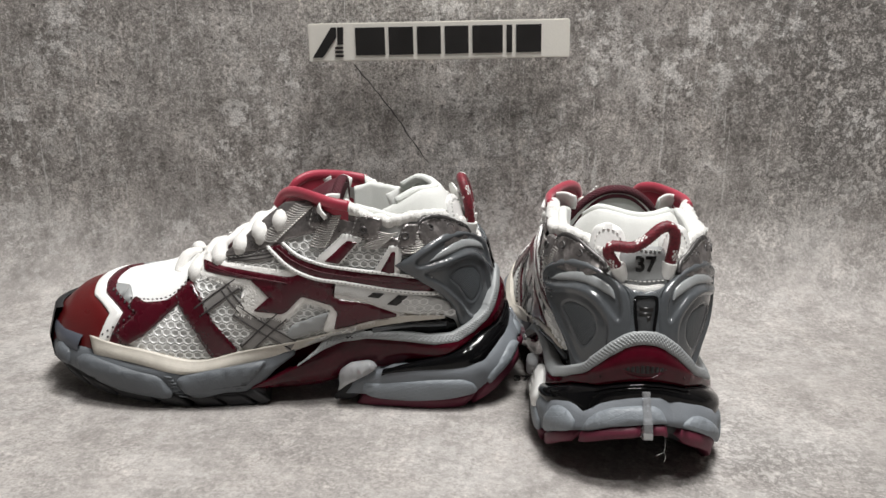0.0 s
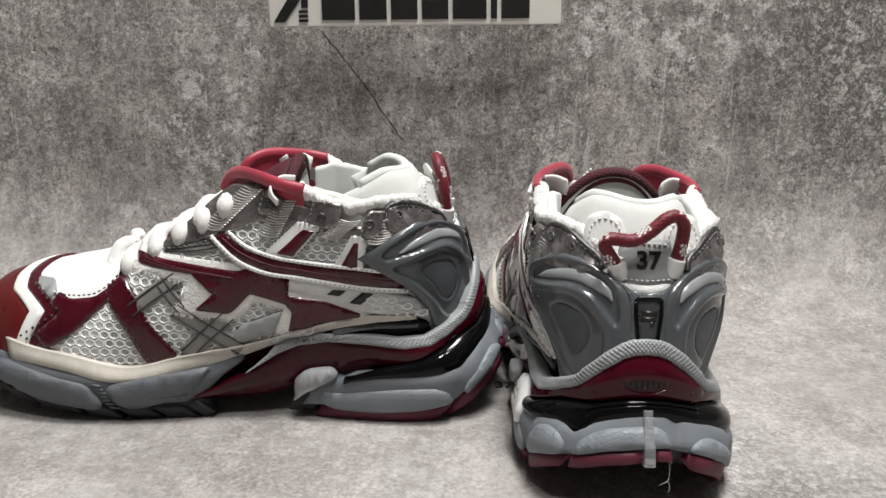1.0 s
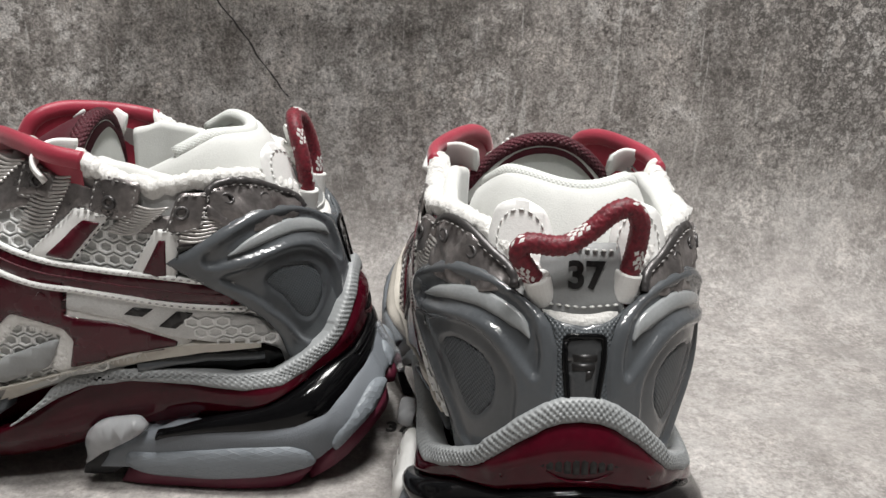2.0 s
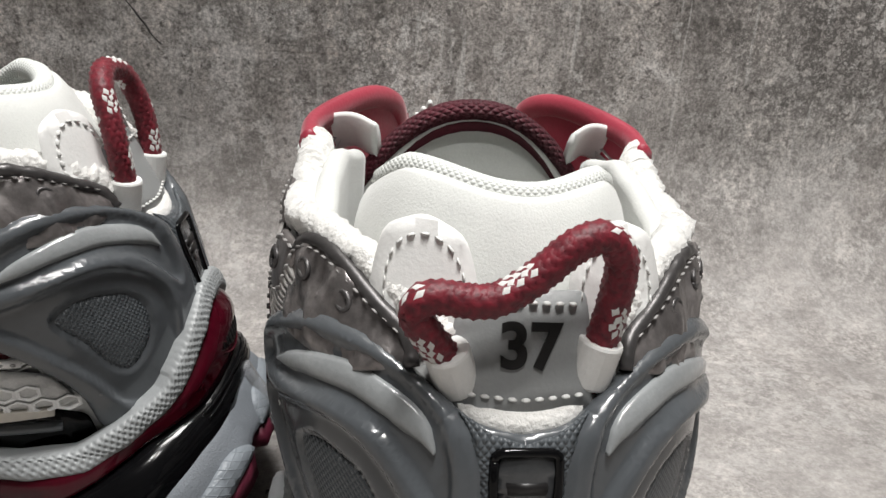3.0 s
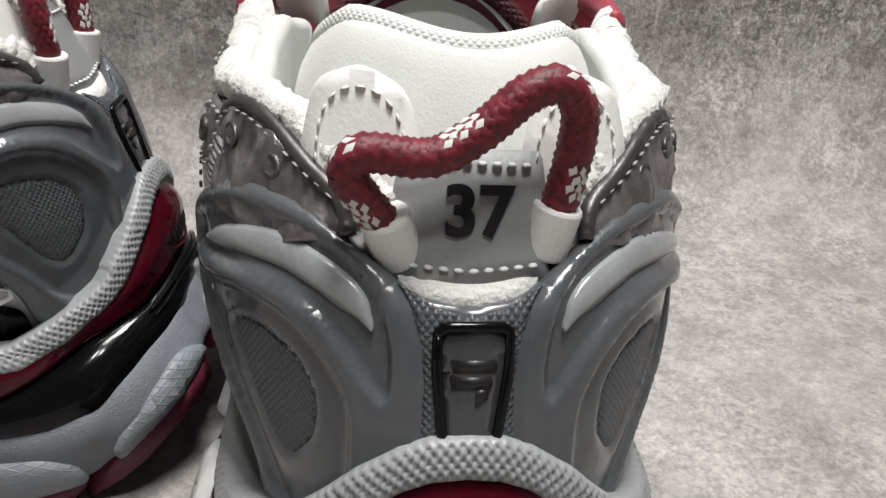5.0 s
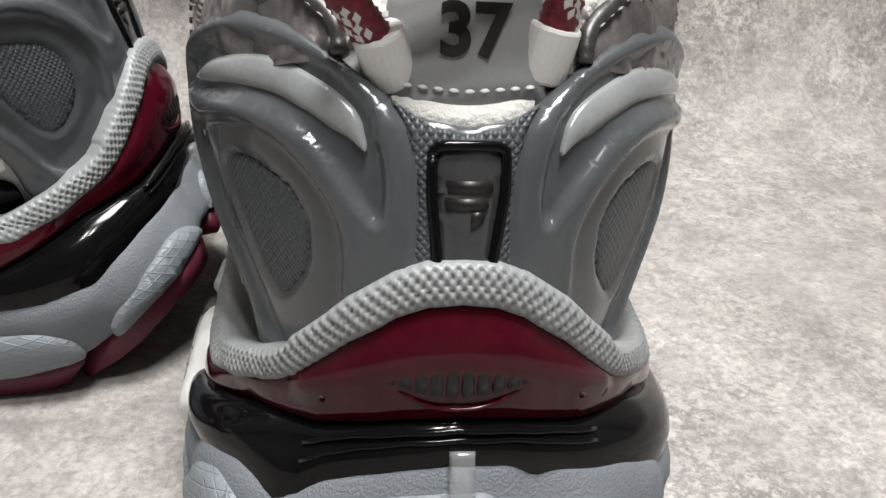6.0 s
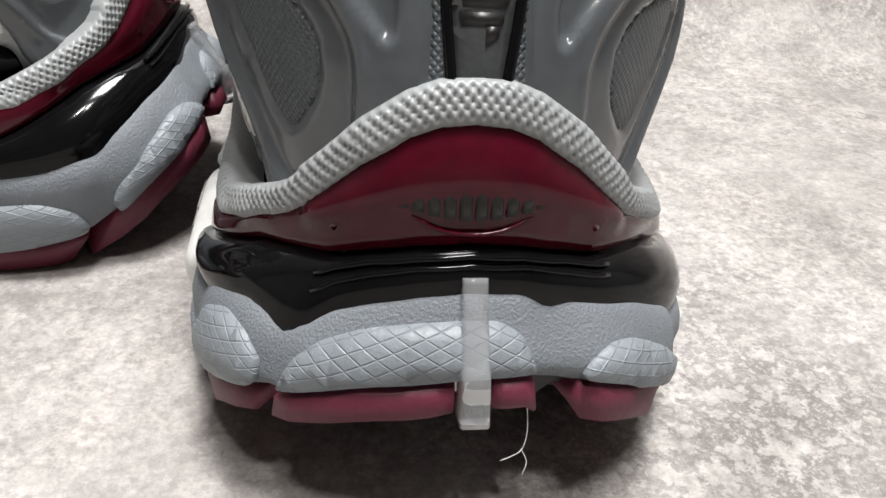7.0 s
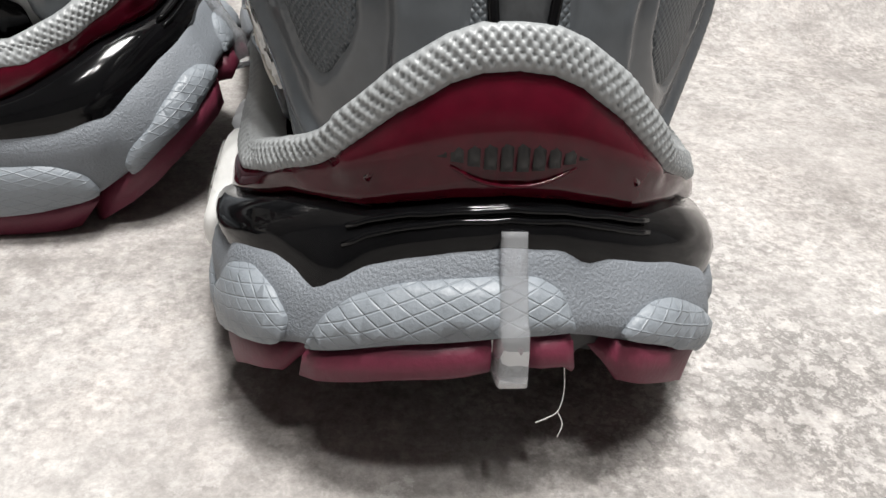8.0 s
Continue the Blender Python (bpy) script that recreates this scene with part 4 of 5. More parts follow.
    for s, z in path:
        row = []
        for dz, off in ((-0.0045, 0.0004), (-0.0035, 0.0012), (-0.0020, 0.0018), (-0.0005, 0.0020), (0.0012, 0.0004), (0.0014, -0.0016), (0.0008, -0.0034), (-0.002, -0.0052), (-0.007, -0.0060)):
            p = surf(s, z + dz, off + 0.22 * max(0.0, s - 0.084))
            q = Vector(noise.noise_vector((p.x * 900, p.y * 900, p.z * 900)))
            row.append(p + q * 0.0008 + Vector((0, 0, 0.0010 * noise.noise((s * 260, side, 1)))))
        rows.append(row)
    grid_faces(bm, rows)
    part("collar_fleece", bm, "fleece", shoe, "raw white fleece collar edge")
    bm = bmesh.new()
    path = smooth_path([(0.096, side * 0.0368, 0.1110), (0.106, side * 0.0362, 0.1128), (0.117, side * 0.0302, 0.1147), (0.127, side * 0.0232, 0.1152), (0.134, side * 0.0175, 0.1122), (0.138, side * 0.0155, 0.1055)], 8)
    tube(bm, path, 0.0022, 12, 1.35)
    part("collar_roll", bm, "collar_red", shoe, "red satin rolled collar edge")
    # inner collar wall below the red roll
    bm = bmesh.new()
    rows = []
    for i in range(17):
        s = 0.094 + 0.042 * i / 16
        z1 = lerp_table(s, ((0.094, 0.109), (0.104, 0.1115), (0.116, 0.1138), (0.126, 0.1145), (0.136, 0.109)))
        w1 = lerp_table(s, ((0.094, 0.0395), (0.104, 0.037), (0.116, 0.031), (0.126, 0.0235), (0.136, 0.0155)))
        rows.append([(s + 0.002, side * (w1 - 0.002 - 0.002 * k / 8), z1 - 0.030 * k / 8) for k in range(9)])
    grid_faces(bm, rows)
    part("collar_lining", bm, "collar_red", shoe, "dark red knitted collar lining")
    # padded white wall inside the collar, rising towards the tongue
    bm = bmesh.new()
    rows = []
    for i in range(25):
        s = 0.064 + 0.038 * i / 24
        z1 = lerp_table(s, ((0.064, 0.1035), (0.074, 0.1070), (0.084, 0.1095), (0.093, 0.1110), (0.102, 0.1085))) + 0.0006 * noise.noise((s * 190, side, 6))
        w1 = lerp_table(s, ((0.058, 0.0325), (0.080, 0.0320), (0.092, 0.0305), (0.102, 0.0270)))
        ring = []
        for k in range(9):
            a = math.pi * k / 8
            ring.append((s, side * (w1 + 0.0024 * math.cos(a)), z1 - 0.0024 + 0.0024 * math.sin(a)))
        rows.append([(s, side * (w1 + 0.0020), z1 - 0.034)] + ring + [(s, side * (w1 - 0.0020), z1 - 0.034)])
    g = grid_faces(bm, rows)
    bm.faces.new(g[0])
    bm.faces.new(g[-1])
    part("collar_padding", bm, "suede", shoe, "white padded wall inside the collar")
    # inner lining of the ankle opening
    bm = bmesh.new()
    rows = []
    for i in range(23):
        s = 0.048 + 0.050 * i / 22
        rows.append([(s, side * (upper_half(max(s, 0.055), 0.098) - 0.005 - 0.004 * math.sin(k / 8 * math.pi)), 0.104 - 0.070 * k / 8) for k in range(9)])
    grid_faces(bm, rows)
    part("ankle_lining", bm, "lining", shoe, "white padded ankle lining")


def build_inside(shoe):
    # insole
    bm = bmesh.new()
    rows = []
    for i in range(25):
        s = 0.03 + 0.19 * i / 24
        rows.append([(s, (upper_half(max(s, 0.04), 0.05) - 0.004) * (k / 5 - 1), 0.046 - 0.012 * i / 24) for k in range(11)])
    grid_faces(bm, rows)
    part("insole", bm, "lining", shoe)
    # heel pad: a padded saddle round the back of the ankle
    bm = bmesh.new()
    rows = []
    n = 40
    for i in range(n + 1):
        a = -1 + 2 * i / n
        ang = a * math.radians(98)
        top = 0.1152 + 0.0024 * math.exp(-((a - 0.38) / 0.3) ** 2) + 0.0012 * math.exp(-((a + 0.42) / 0.28) ** 2) - 0.024 * max(0, abs(a) - 0.48) ** 1.3
        ring = []
        for k in range(20):
            b = 2 * math.pi * k / 20
            half_h = (top - 0.080) / 2
            zz = (top + 0.080) / 2 + half_h * math.sin(b)
            lean = 0.034 + (zz - 0.080) * 0.42
            r = 0.0232 + 0.0040 * math.cos(b) * (1 if abs(math.sin(b)) < 0.97 else 0.5)
            ring.append((lean + 0.0235 - r * math.cos(ang) * 0.95 + 0.012 * abs(a) ** 2, r * math.sin(ang) * 1.0, zz))
        rows.append(ring)
    vs = grid_faces(bm, rows, True)
    bm.faces.new(vs[0][::-1])
    bm.faces.new(vs[-1])
    pad = part("heel_pad", bm, "suede", shoe, "white suede padded heel collar")
    bm = bmesh.new()
    path = []
    for i in range(5, n - 4):
        a = -1 + 2 * i / n
        ang = a * math.radians(98)
        top = 0.1152 + 0.0024 * math.exp(-((a - 0.38) / 0.3) ** 2) + 0.0012 * math.exp(-((a + 0.42) / 0.28) ** 2) - 0.024 * max(0, abs(a) - 0.48) ** 1.3
        lean = 0.034 + (top - 0.080) * 0.42
        path.append((lean + 0.0250 - 0.0220 * math.cos(ang) * 0.95 + 0.012 * abs(a) ** 2, 0.0220 * math.sin(ang), top - 0.0008))
    tube(bm, path, 0.0026, 8)
    part("heel_pad_binding", bm, "lining", pad, "pale knitted lining edge")
    # tongue with knit rim
    bm = bmesh.new()
    outer, rows = [], []
    spine = smooth_path([(0.196, 0.060), (0.180, 0.069), (0.160, 0.082), (0.140, 0.0975), (0.124, 0.1100), (0.112, 0.1170), (0.106, 0.1185)], 6)
    for i, (s, z) in enumerate(spine):
        t = i / (len(spine) - 1)
        wide = 0.016 + 0.012 * t
        drop = 0.006 + 0.017 * t
        rows.append([(s + 0.004 * abs(q) ** 2 * t, wide * q, z - drop * abs(q) ** 2.2) for q in (k / 8 - 1 for k in range(17))])
    under = [[(x - 0.0045, y * 0.93, z - 0.0045) for x, y, z in r] for r in rows]
    va, vb = grid_faces(bm, rows), grid_faces(bm, under)
    for a, b in ((va[0], vb[0]), (va[-1], vb[-1])):
        for i in range(16):
            bm.faces.new((a[i], a[i + 1], b[i + 1], b[i]))
    for k in (0, 16):
        for i in range(len(va) - 1):
            bm.faces.new((va[i][k], va[i + 1][k], vb[i + 1][k], vb[i][k]))
    tongue = part("tongue", bm, "tongue_red", shoe, "burgundy knitted tongue with a rounded top")
    bm = bmesh.new()
    tube(bm, [(x - 0.001, y, z - 0.0005) for x, y, z in rows[-1]], [0.0030] * 17, 10, 0.8)
    part("tongue_rim", bm, "tongue_red", tongue, "burgundy knit rim")
    bm = bmesh.new()
    lining = []
    for k in range(9):
        t = k / 8
        lining.append([(0.1035 - 0.003 * math.sin(t * 3.14) + 0.003 * t + 0.004 * abs(q) ** 2, 0.0275 * q, 0.1172 - 0.0165 * abs(q) ** 2.2 - 0.042 * t) for q in (j / 8 - 1 for j in range(17))])
    grid_faces(bm, lining)
    part("tongue_lining", bm, "lining", tongue, "smooth white tongue lining facing the heel")
    bm = bmesh.new()
    for k in range(5):
        q0 = 0.62 - k * 0.055
        tube(bm, [(0.117, 0.0262 * q0, 0.1085 + 0.0015 * k), (0.113, 0.0262 * (q0 - 0.02), 0.1115 + 0.0015 * k)], 0.0007, 6)
    part("tongue_print", bm, "thread", tongue, "small white embroidered marks")
    # white webbing loop beside the tongue
    for side in (1, -1):
        bm = bmesh.new()
        tube(bm, smooth_path([(0.104, side * 0.022, 0.110), (0.110, side * 0.028, 0.1110), (0.112, side * 0.034, 0.1085), (0.108, side * 0.0365, 0.104)], 6), 0.0048, 10, 0.22, (1, 0, 0.3))
        part("tongue_loop", bm, "white_leather", shoe, "white webbing tongue loop")
    # laces across the throat
    for k, (s, z, w) in enumerate(((0.182, 0.0705, 0.013), (0.168, 0.0790, 0.0150), (0.156, 0.0865, 0.0170), (0.145, 0.0935, 0.0180), (0.1345, 0.1005, 0.0185))):
        bm = bmesh.new()
        w = upper_half(s, z) - 0.001
        e = 0.0012 * (-1) ** k
        path = [(s - 0.003, w + 0.0005, z - 0.0060), (s - 0.001, w + 0.0025, z - 0.0005), (s + 0.001 + e, w * 0.62, z + 0.0026), (s + 0.001, 0.0, z + 0.0026), (s + 0.001 - e, -w * 0.62, z + 0.0026), (s - 0.001, -w - 0.0025, z - 0.0005), (s - 0.003, -w - 0.0005, z - 0.0060)]
        pts = smooth_path(path, 7)
        tube(bm, pts, [0.0034 + 0.0022 * math.exp(-((abs(i / (len(pts) - 1) - 0.5) - 0.30) / 0.14) ** 2) + 0.0008 * noise.noise((i * 0.35, k, 5)) for i in range(len(pts))], 12, 0.8, (1, 0, 0.6))
        part("lace", bm, "lace", shoe, "thick white cotton lace")
    for k, side in enumerate((1, -1, 1)):
        bm = bmesh.new()
        pts = smooth_path([(0.188, side * 0.002, 0.0745), (0.192, side * 0.010, 0.0745), (0.194, side * 0.0165, 0.068 - 0.001 * k), (0.187, side * 0.020, 0.0675), (0.182, side * 0.013, 0.075)], 7)
        tube(bm, pts, 0.0036, 10, 0.75)
        part("lace_loop", bm, "lace", shoe, "white cotton lace loop")
    bm = bmesh.new()
    tube(bm, smooth_path([(0.192, 0.010, 0.067), (0.197, 0.013, 0.0635), (0.201, 0.015, 0.060)], 5), 0.0017, 8, 0.5)
    part("lace_keeper", bm, "burgundy", shoe, "burgundy lace keeper")


def build_heel_cup(shoe):
    sc = (0.066, 1.0)
    top = [(0.0, 0.0858), (0.11, 0.0870), (0.20, 0.0901), (0.28, 0.0926), (0.36, 0.0946), (0.46, 0.0957), (0.58, 0.0950), (0.70, 0.0922), (0.80, 0.0893), (0.92, 0.0852), (1.02, 0.0818), (1.0, 0.0790)]
    low = [(0.87, 0.0716), (0.77, 0.0655), (0.69, 0.0585), (0.65, 0.0515), (0.62, 0.0420), (0.35, 0.0420), (0.0, 0.0420)]
    half = smooth_path(top, 4) + smooth_path(low, 4)
    outline = [tuple(p) for p in half[:-1]] + [(-u, z) for u, z in reversed(half[1:])]
    drop = smooth_path(((0.86, 0.0803), (0.72, 0.0820), (0.60, 0.0836), (0.49, 0.0848), (0.394, 0.0844), (0.324, 0.0826), (0.261, 0.0788), (0.212, 0.0749), (0.183, 0.0731), (0.165, 0.0749), (0.163, 0.0793), (0.178, 0.0844), (0.207, 0.0874), (0.265, 0.0903), (0.345, 0.0920), (0.45, 0.0926), (0.60, 0.0914), (0.75, 0.0876), (0.86, 0.0840)), 4, True)
    flank = smooth_path(((0.83, 0.0764), (0.70, 0.0790), (0.60, 0.0811), (0.494, 0.0823), (0.41, 0.0815), (0.353, 0.0795), (0.30, 0.0763), (0.266, 0.0726), (0.256, 0.0684), (0.262, 0.0640), (0.275, 0.0590), (0.31, 0.0500), (0.42, 0.0455), (0.54, 0.0500), (0.60, 0.0580), (0.68, 0.0655), (0.75, 0.0710)), 4, True)
    oval = smooth_path(((0.465, 0.0772), (0.40, 0.0758), (0.356, 0.0727), (0.345, 0.0689), (0.358, 0.0646), (0.408, 0.0602), (0.475, 0.0572), (0.535, 0.0590), (0.59, 0.0665), (0.655, 0.0730), (0.60, 0.0764), (0.535, 0.0775)), 3, True)
    strip = [(0.165, 0.0888), (0.138, 0.0862), (0.114, 0.0819), (0.105, 0.0759), (0.112, 0.0697), (0.120, 0.0620)]
    middle = smooth_path(strip, 4) + [(-u, z) for u, z in reversed(smooth_path(strip, 4))] + [(-0.08, 0.0860), (0.0, 0.0852), (0.08, 0.0860)]
    hollows = []
    for side in (1, -1):
        for line, depth, wall, lip in ((drop, 0.0015, 0.0016, 0.0002), (flank, 0.0014, 0.0018, 0.0003), (oval, 0.0007, 0.0007, 0.0)):
            hollows.append(([(side * u * sc[0], z) for u, z in line], depth, wall, lip))
    hollows.append(([(u * sc[0], z) for u, z in middle], 0.0009, 0.0012, 0.0))

    def relief(points):
        return sum(sunk(points, *h) for h in hollows)
    cup = part("heel_cup", patch(outline, cup_map, 0.0032, 0.0004, 0.0008, sc, 0.0030, relief=relief), "cup_grey", shoe, "glossy grey moulded heel cup with winged sides")

    def add(name, bm, material, label=""):
        return part(name, bm, material, cup, label)
    centre = [tuple(np.array((0.0, 0.0750)) + (np.array(p) - (0.0, 0.0750)) * (0.93, 0.97)) for p in middle]
    add("centre_inlay", patch(centre, cup_map, 0.0003, 0.0026, 0.0016, sc), "cup_mesh", "grey dimpled centre strip")
    for side in (1, -1):
        c = smooth_path([(side * u, z) for u, z in ((0.204, 0.0824), (0.232, 0.0848), (0.27, 0.0863), (0.335, 0.0876), (0.42, 0.0886), (0.52, 0.0880), (0.64, 0.0862), (0.77, 0.0832))], 8)
        add("crescent", ribbon(c, 0.0043, cup_map, 0.0010, 0.0019, sc, taper=True), "crescent", "pale glossy crescent inlay")
        mid = np.array((0.47, 0.0675))
        inlay = [(side * u, z) for u, z in (mid + (np.array(p) - mid) * 0.93 for p in oval)]
        add("side_inlay", patch(inlay, cup_map, 0.0003, 0.0014, 0.0016, sc), "cup_mesh", "grey dimpled oval inlay")
        # pewter eyelet panel that reaches round behind the ankle
        tab = [(side * u, z) for u, z in ((0.27, 0.0925), (0.29, 0.0965), (0.38, 0.1000), (0.48, 0.1032), (0.58, 0.1046), (0.67, 0.1036), (0.73, 0.1005), (0.76, 0.0950), (0.76, 0.0890), (0.62, 0.0890), (0.45, 0.0890))]

        def crumple(points):
            return [0.0015 * noise.noise((x * 170, y * 170, side * 3.0)) + 0.0005 * noise.noise((x * 700, y * 700, 9.0)) for x, y in points]
        panel = part("heel_eyelet_panel", patch(rounded_outline(tab, 4, 0.25), cup_map, 0.0011, 0.0016, 0.0016, sc, relief=crumple), "silver", shoe, "crumpled pewter leather eyelet panel behind the ankle")
        ring = [(u * 0.95 + side * 0.035, 0.0975 + (z - 0.0975) * 0.80) for u, z in tab[1:7]]
        part("stitching", stitches(smooth_path(ring, 6), cup_map, 0.0029, sc, gap=0.0022, long=0.0013, wide=0.0003), "thread_grey", panel)
        part("panel_edge", on_surface_tube(smooth_path(tab[:7], 6), cup_map, [0.0013 + 0.0004 * noise.noise((k * 0.5, side, 4)) for k in range(40)], 0.0019, 7), "silver_dark", panel, "dark pewter folded edge")
        for hu, hz in ((0.47, 0.0982), (0.64, 0.0995)):
            disc = [(side * hu + 0.0015 * math.cos(t) / 0.066, hz + 0.0015 * math.sin(t)) for t in (2 * math.pi * k / 12 for k in range(12))]
            part("eyelet", patch(disc, cup_map, 0.0002, 0.0028, 0.003, sc), "ink", panel)
            part("eyelet_rim", on_surface_tube(disc + disc[:1], cup_map, 0.0005, 0.0029, 6), "silver_dark", panel)
    # dark logo plate with plain marks
    plate = rounded_outline([(0.068, 0.0842), (-0.078, 0.0842), (-0.081, 0.0785), (-0.057, 0.0660), (0.050, 0.0660), (0.070, 0.0785)], 4, 0.22)
    lg = add("logo_plate", patch(plate, cup_map, 0.0005, 0.0027, 0.003, sc), "plate", "smoky logo plate with a black rim")
    part("plate_rim", on_surface_tube(plate + plate[:1], cup_map, 0.0008, 0.0030, 8), "gloss_black", lg, "glossy black rim")
    for pts in (((0.042, 0.0797), (-0.052, 0.0797), (-0.056, 0.0788), (-0.050, 0.0779), (0.036, 0.0779)), ((0.044, 0.0774), (-0.042, 0.0774), (-0.048, 0.0766), (-0.042, 0.0757), (0.038, 0.0757)), ((-0.012, 0.0757), (-0.042, 0.0757), (-0.036, 0.0742), (-0.012, 0.0732))):
        part("logo_mark", patch([(u, z) for u, z in pts], cup_map, 0.0003, 0.0032, 0.004, sc), "ink", lg, "plain black mark")


# the heel block's edges differ from side to side: positive u has the deep notch near the middle
def block_top(u):
    if u > 0:
        return lerp_table(u, ((0.0, 0.0440), (0.12, 0.0432), (0.25, 0.0414), (0.34, 0.0392), (0.395, 0.0362), (0.45, 0.0350), (0.52, 0.0355), (0.60, 0.0358), (0.72, 0.0338), (0.85, 0.0305), (1.0, 0.0277), (1.15, 0.0272), (1.28, 0.0248), (1.42, 0.0172), (1.5, 0.012)))
    return lerp_table(-u, ((0.0, 0.0440), (0.13, 0.0436), (0.27, 0.0415), (0.47, 0.0378), (0.62, 0.0335), (0.74, 0.0292), (0.86, 0.0268), (1.0, 0.0262), (1.15, 0.0265), (1.28, 0.0248), (1.42, 0.0172), (1.5, 0.012)))


def tile_top(u):
    if u > 0:
        return lerp_table(u, ((0.0, 0.0319), (0.23, 0.0297), (0.42, 0.0251), (0.49, 0.0235), (0.57, 0.0213), (0.70, 0.0168), (0.80, 0.0120), (0.90, 0.0092), (1.1, 0.0078), (1.5, 0.0070)))
    return lerp_table(-u, ((0.0, 0.0319), (0.13, 0.0319), (0.27, 0.0295), (0.377, 0.0269), (0.55, 0.0215), (0.63, 0.0165), (0.71, 0.0098), (0.84, 0.0070), (1.1, 0.0070), (1.5, 0.0070)))


def tile_low(u):
    if u > 0:
        return lerp_table(u, ((0.0, 0.0264), (0.22, 0.0240), (0.412, 0.0188), (0.49, 0.0172), (0.60, 0.0140), (0.72, 0.0065), (0.86, 0.0), (2.0, 0.0)))
    return lerp_table(-u, ((0.0, 0.0266), (0.13, 0.0267), (0.18, 0.0238), (0.286, 0.0212), (0.42, 0.0168), (0.53, 0.0125), (0.61, 0.0065), (0.67, 0.0), (2.0, 0.0)))


def build_trim(shoe):
    # burgundy moulded band round the heel and along the waist
    us = [-2.0 + 4.0 * i / 160 for i in range(161)]

    def trim_z(u):
        return lerp_table(abs(u), ((0.0, 0.0671), (0.08, 0.0666), (0.15, 0.0650), (0.27, 0.0605), (0.42, 0.0533), (0.50, 0.0495), (0.56, 0.0476), (0.62, 0.0460), (0.70, 0.0435), (0.85, 0.0395), (1.0, 0.0385), (1.15, 0.0400), (1.35, 0.0410), (1.5, 0.0388), (1.62, 0.0340), (1.75, 0.0260), (1.9, 0.0170), (2.05, 0.0100)))

    def low_z(u):
        return lerp_table(abs(u), ((0.0, 0.0487), (0.14, 0.0480), (0.26, 0.0463), (0.37, 0.0444), (0.5, 0.0430), (0.64, 0.0408), (0.8, 0.0365), (1.0, 0.0308), (1.2, 0.0265), (1.36, 0.0220), (1.5, 0.0150), (1.74, 0.0065), (2.1, 0.0060)))
    bm = bmesh.new()
    rows = []
    for u in us:
        a, b = low_z(u), max(trim_z(u), low_z(u) + 0.002)
        row = [sole_map(u, a, -0.014)]
        for k in range(9):
            t = k / 8
            bulge = -0.007 * (1 - t) ** 1.2 * min(1.0, max(0.0, (abs(u) - 0.95) / 0.25)) + 0.0010 * math.sin(math.pi * t) + (0.0012 if abs(u) < 0.45 else 0.0004) * math.exp(-((t - 0.55) / 0.25) ** 2)
            row.append(sole_map(u, a + (b - a) * t, 0.0002 + bulge))
        row.append(sole_map(u, b, -0.006))
        rows.append(row)
    vs = grid_faces(bm, rows)
    bm.faces.new(vs[0])
    bm.faces.new(vs[-1])
    shank = part("shank_band", bm, "gloss_red", shoe, "glossy clear burgundy plastic band round the heel")
    part("band_ridge", on_surface_tube([(u, z) for u, z in smooth_path(((-0.36, 0.0480), (-0.22, 0.0560), (0, 0.0605), (0.22, 0.0560), (0.36, 0.0480)), 8)], sole_map, 0.0006, 0.0012, 6), "gloss_red", shank)
    part("band_ridge", on_surface_tube([(u, z) for u, z in smooth_path(((-0.16, 0.0522), (-0.08, 0.0505), (0, 0.0500), (0.08, 0.0505), (0.15, 0.0522)), 8)], sole_map, 0.0003, 0.0010, 6), "gloss_red", shank)
    # brand lettering becomes plain blocks
    for k in range(10):
        u = 0.171 - k * 0.0380
        z = 0.0558 - 0.0012 * math.cos(u * 9)
        bar = [(u + 0.0145, z - 0.0026), (u - 0.0145, z - 0.0026), (u - 0.0145, z + 0.0026), (u + 0.0145, z + 0.0026)]
        part("brand_block", patch(bar, sole_map, 0.0003, 0.0016, 0.0015, (0.066, 1.0), 0.0003), "ink", shank, "plain black brand block")
    bm = bmesh.new()
    rows = []
    ut = [-1.78 + 3.56 * i / 760 for i in range(761)]
    for u in ut:
        z = trim_z(u)
        w = (0.0031 if abs(u) < 0.45 else 0.0026) * min(1.0, max(0.15, (1.80 - abs(u)) / 0.30))
        e = 0.0016 * min(1.0, max(0.0, (abs(u) - 1.15) / 0.2))
        row = [sole_map(u, z - w, -0.0005)]
        for j in range(17):
            q = j / 8 - 1
            across, along = q * w, u * 0.070
            pit = abs(math.sin(1800 * (along + across)) * math.sin(1800 * (along - across))) ** 1.5 * (1 - q ** 6)
            row.append(sole_map(u, z + across * 0.97, 0.0008 + e + 0.0019 * max(0.0, 1 - abs(q) ** 3.5) ** 0.6 - 0.0008 * pit))
        rows.append(row + [sole_map(u, z + w * 0.95, -0.004)])
    grid_faces(bm, rows)
    part("knurled_trim", bm, "trim_grey", shoe, "pale grey knurled piping above the burgundy band")
    # dark core filling the arch behind the band
    bm = bmesh.new()
    rows = []
    for k in range(21):
        s = 0.060 + 0.105 * k / 20
        low = lerp_table(s, ((0.06, 0.024), (0.09, 0.024), (0.105, 0.017), (0.13, 0.010), (0.165, 0.008)))
        w = outer_half(s, 0.02) - 0.0105
        rows.append([(s, q * w, z) for q, z in ((-1, 0.040), (-1, low + 0.004), (-0.8, low), (0.8, low), (1, low + 0.004), (1, 0.040))])
    g = grid_faces(bm, rows)
    bm.faces.new(g[0])
    bm.faces.new(g[-1])
    part("arch_core", bm, "gloss_red", shoe, "dark burgundy arch core under the waist")
    # glossy black layer under the band
    bm = bmesh.new()
    rows = []
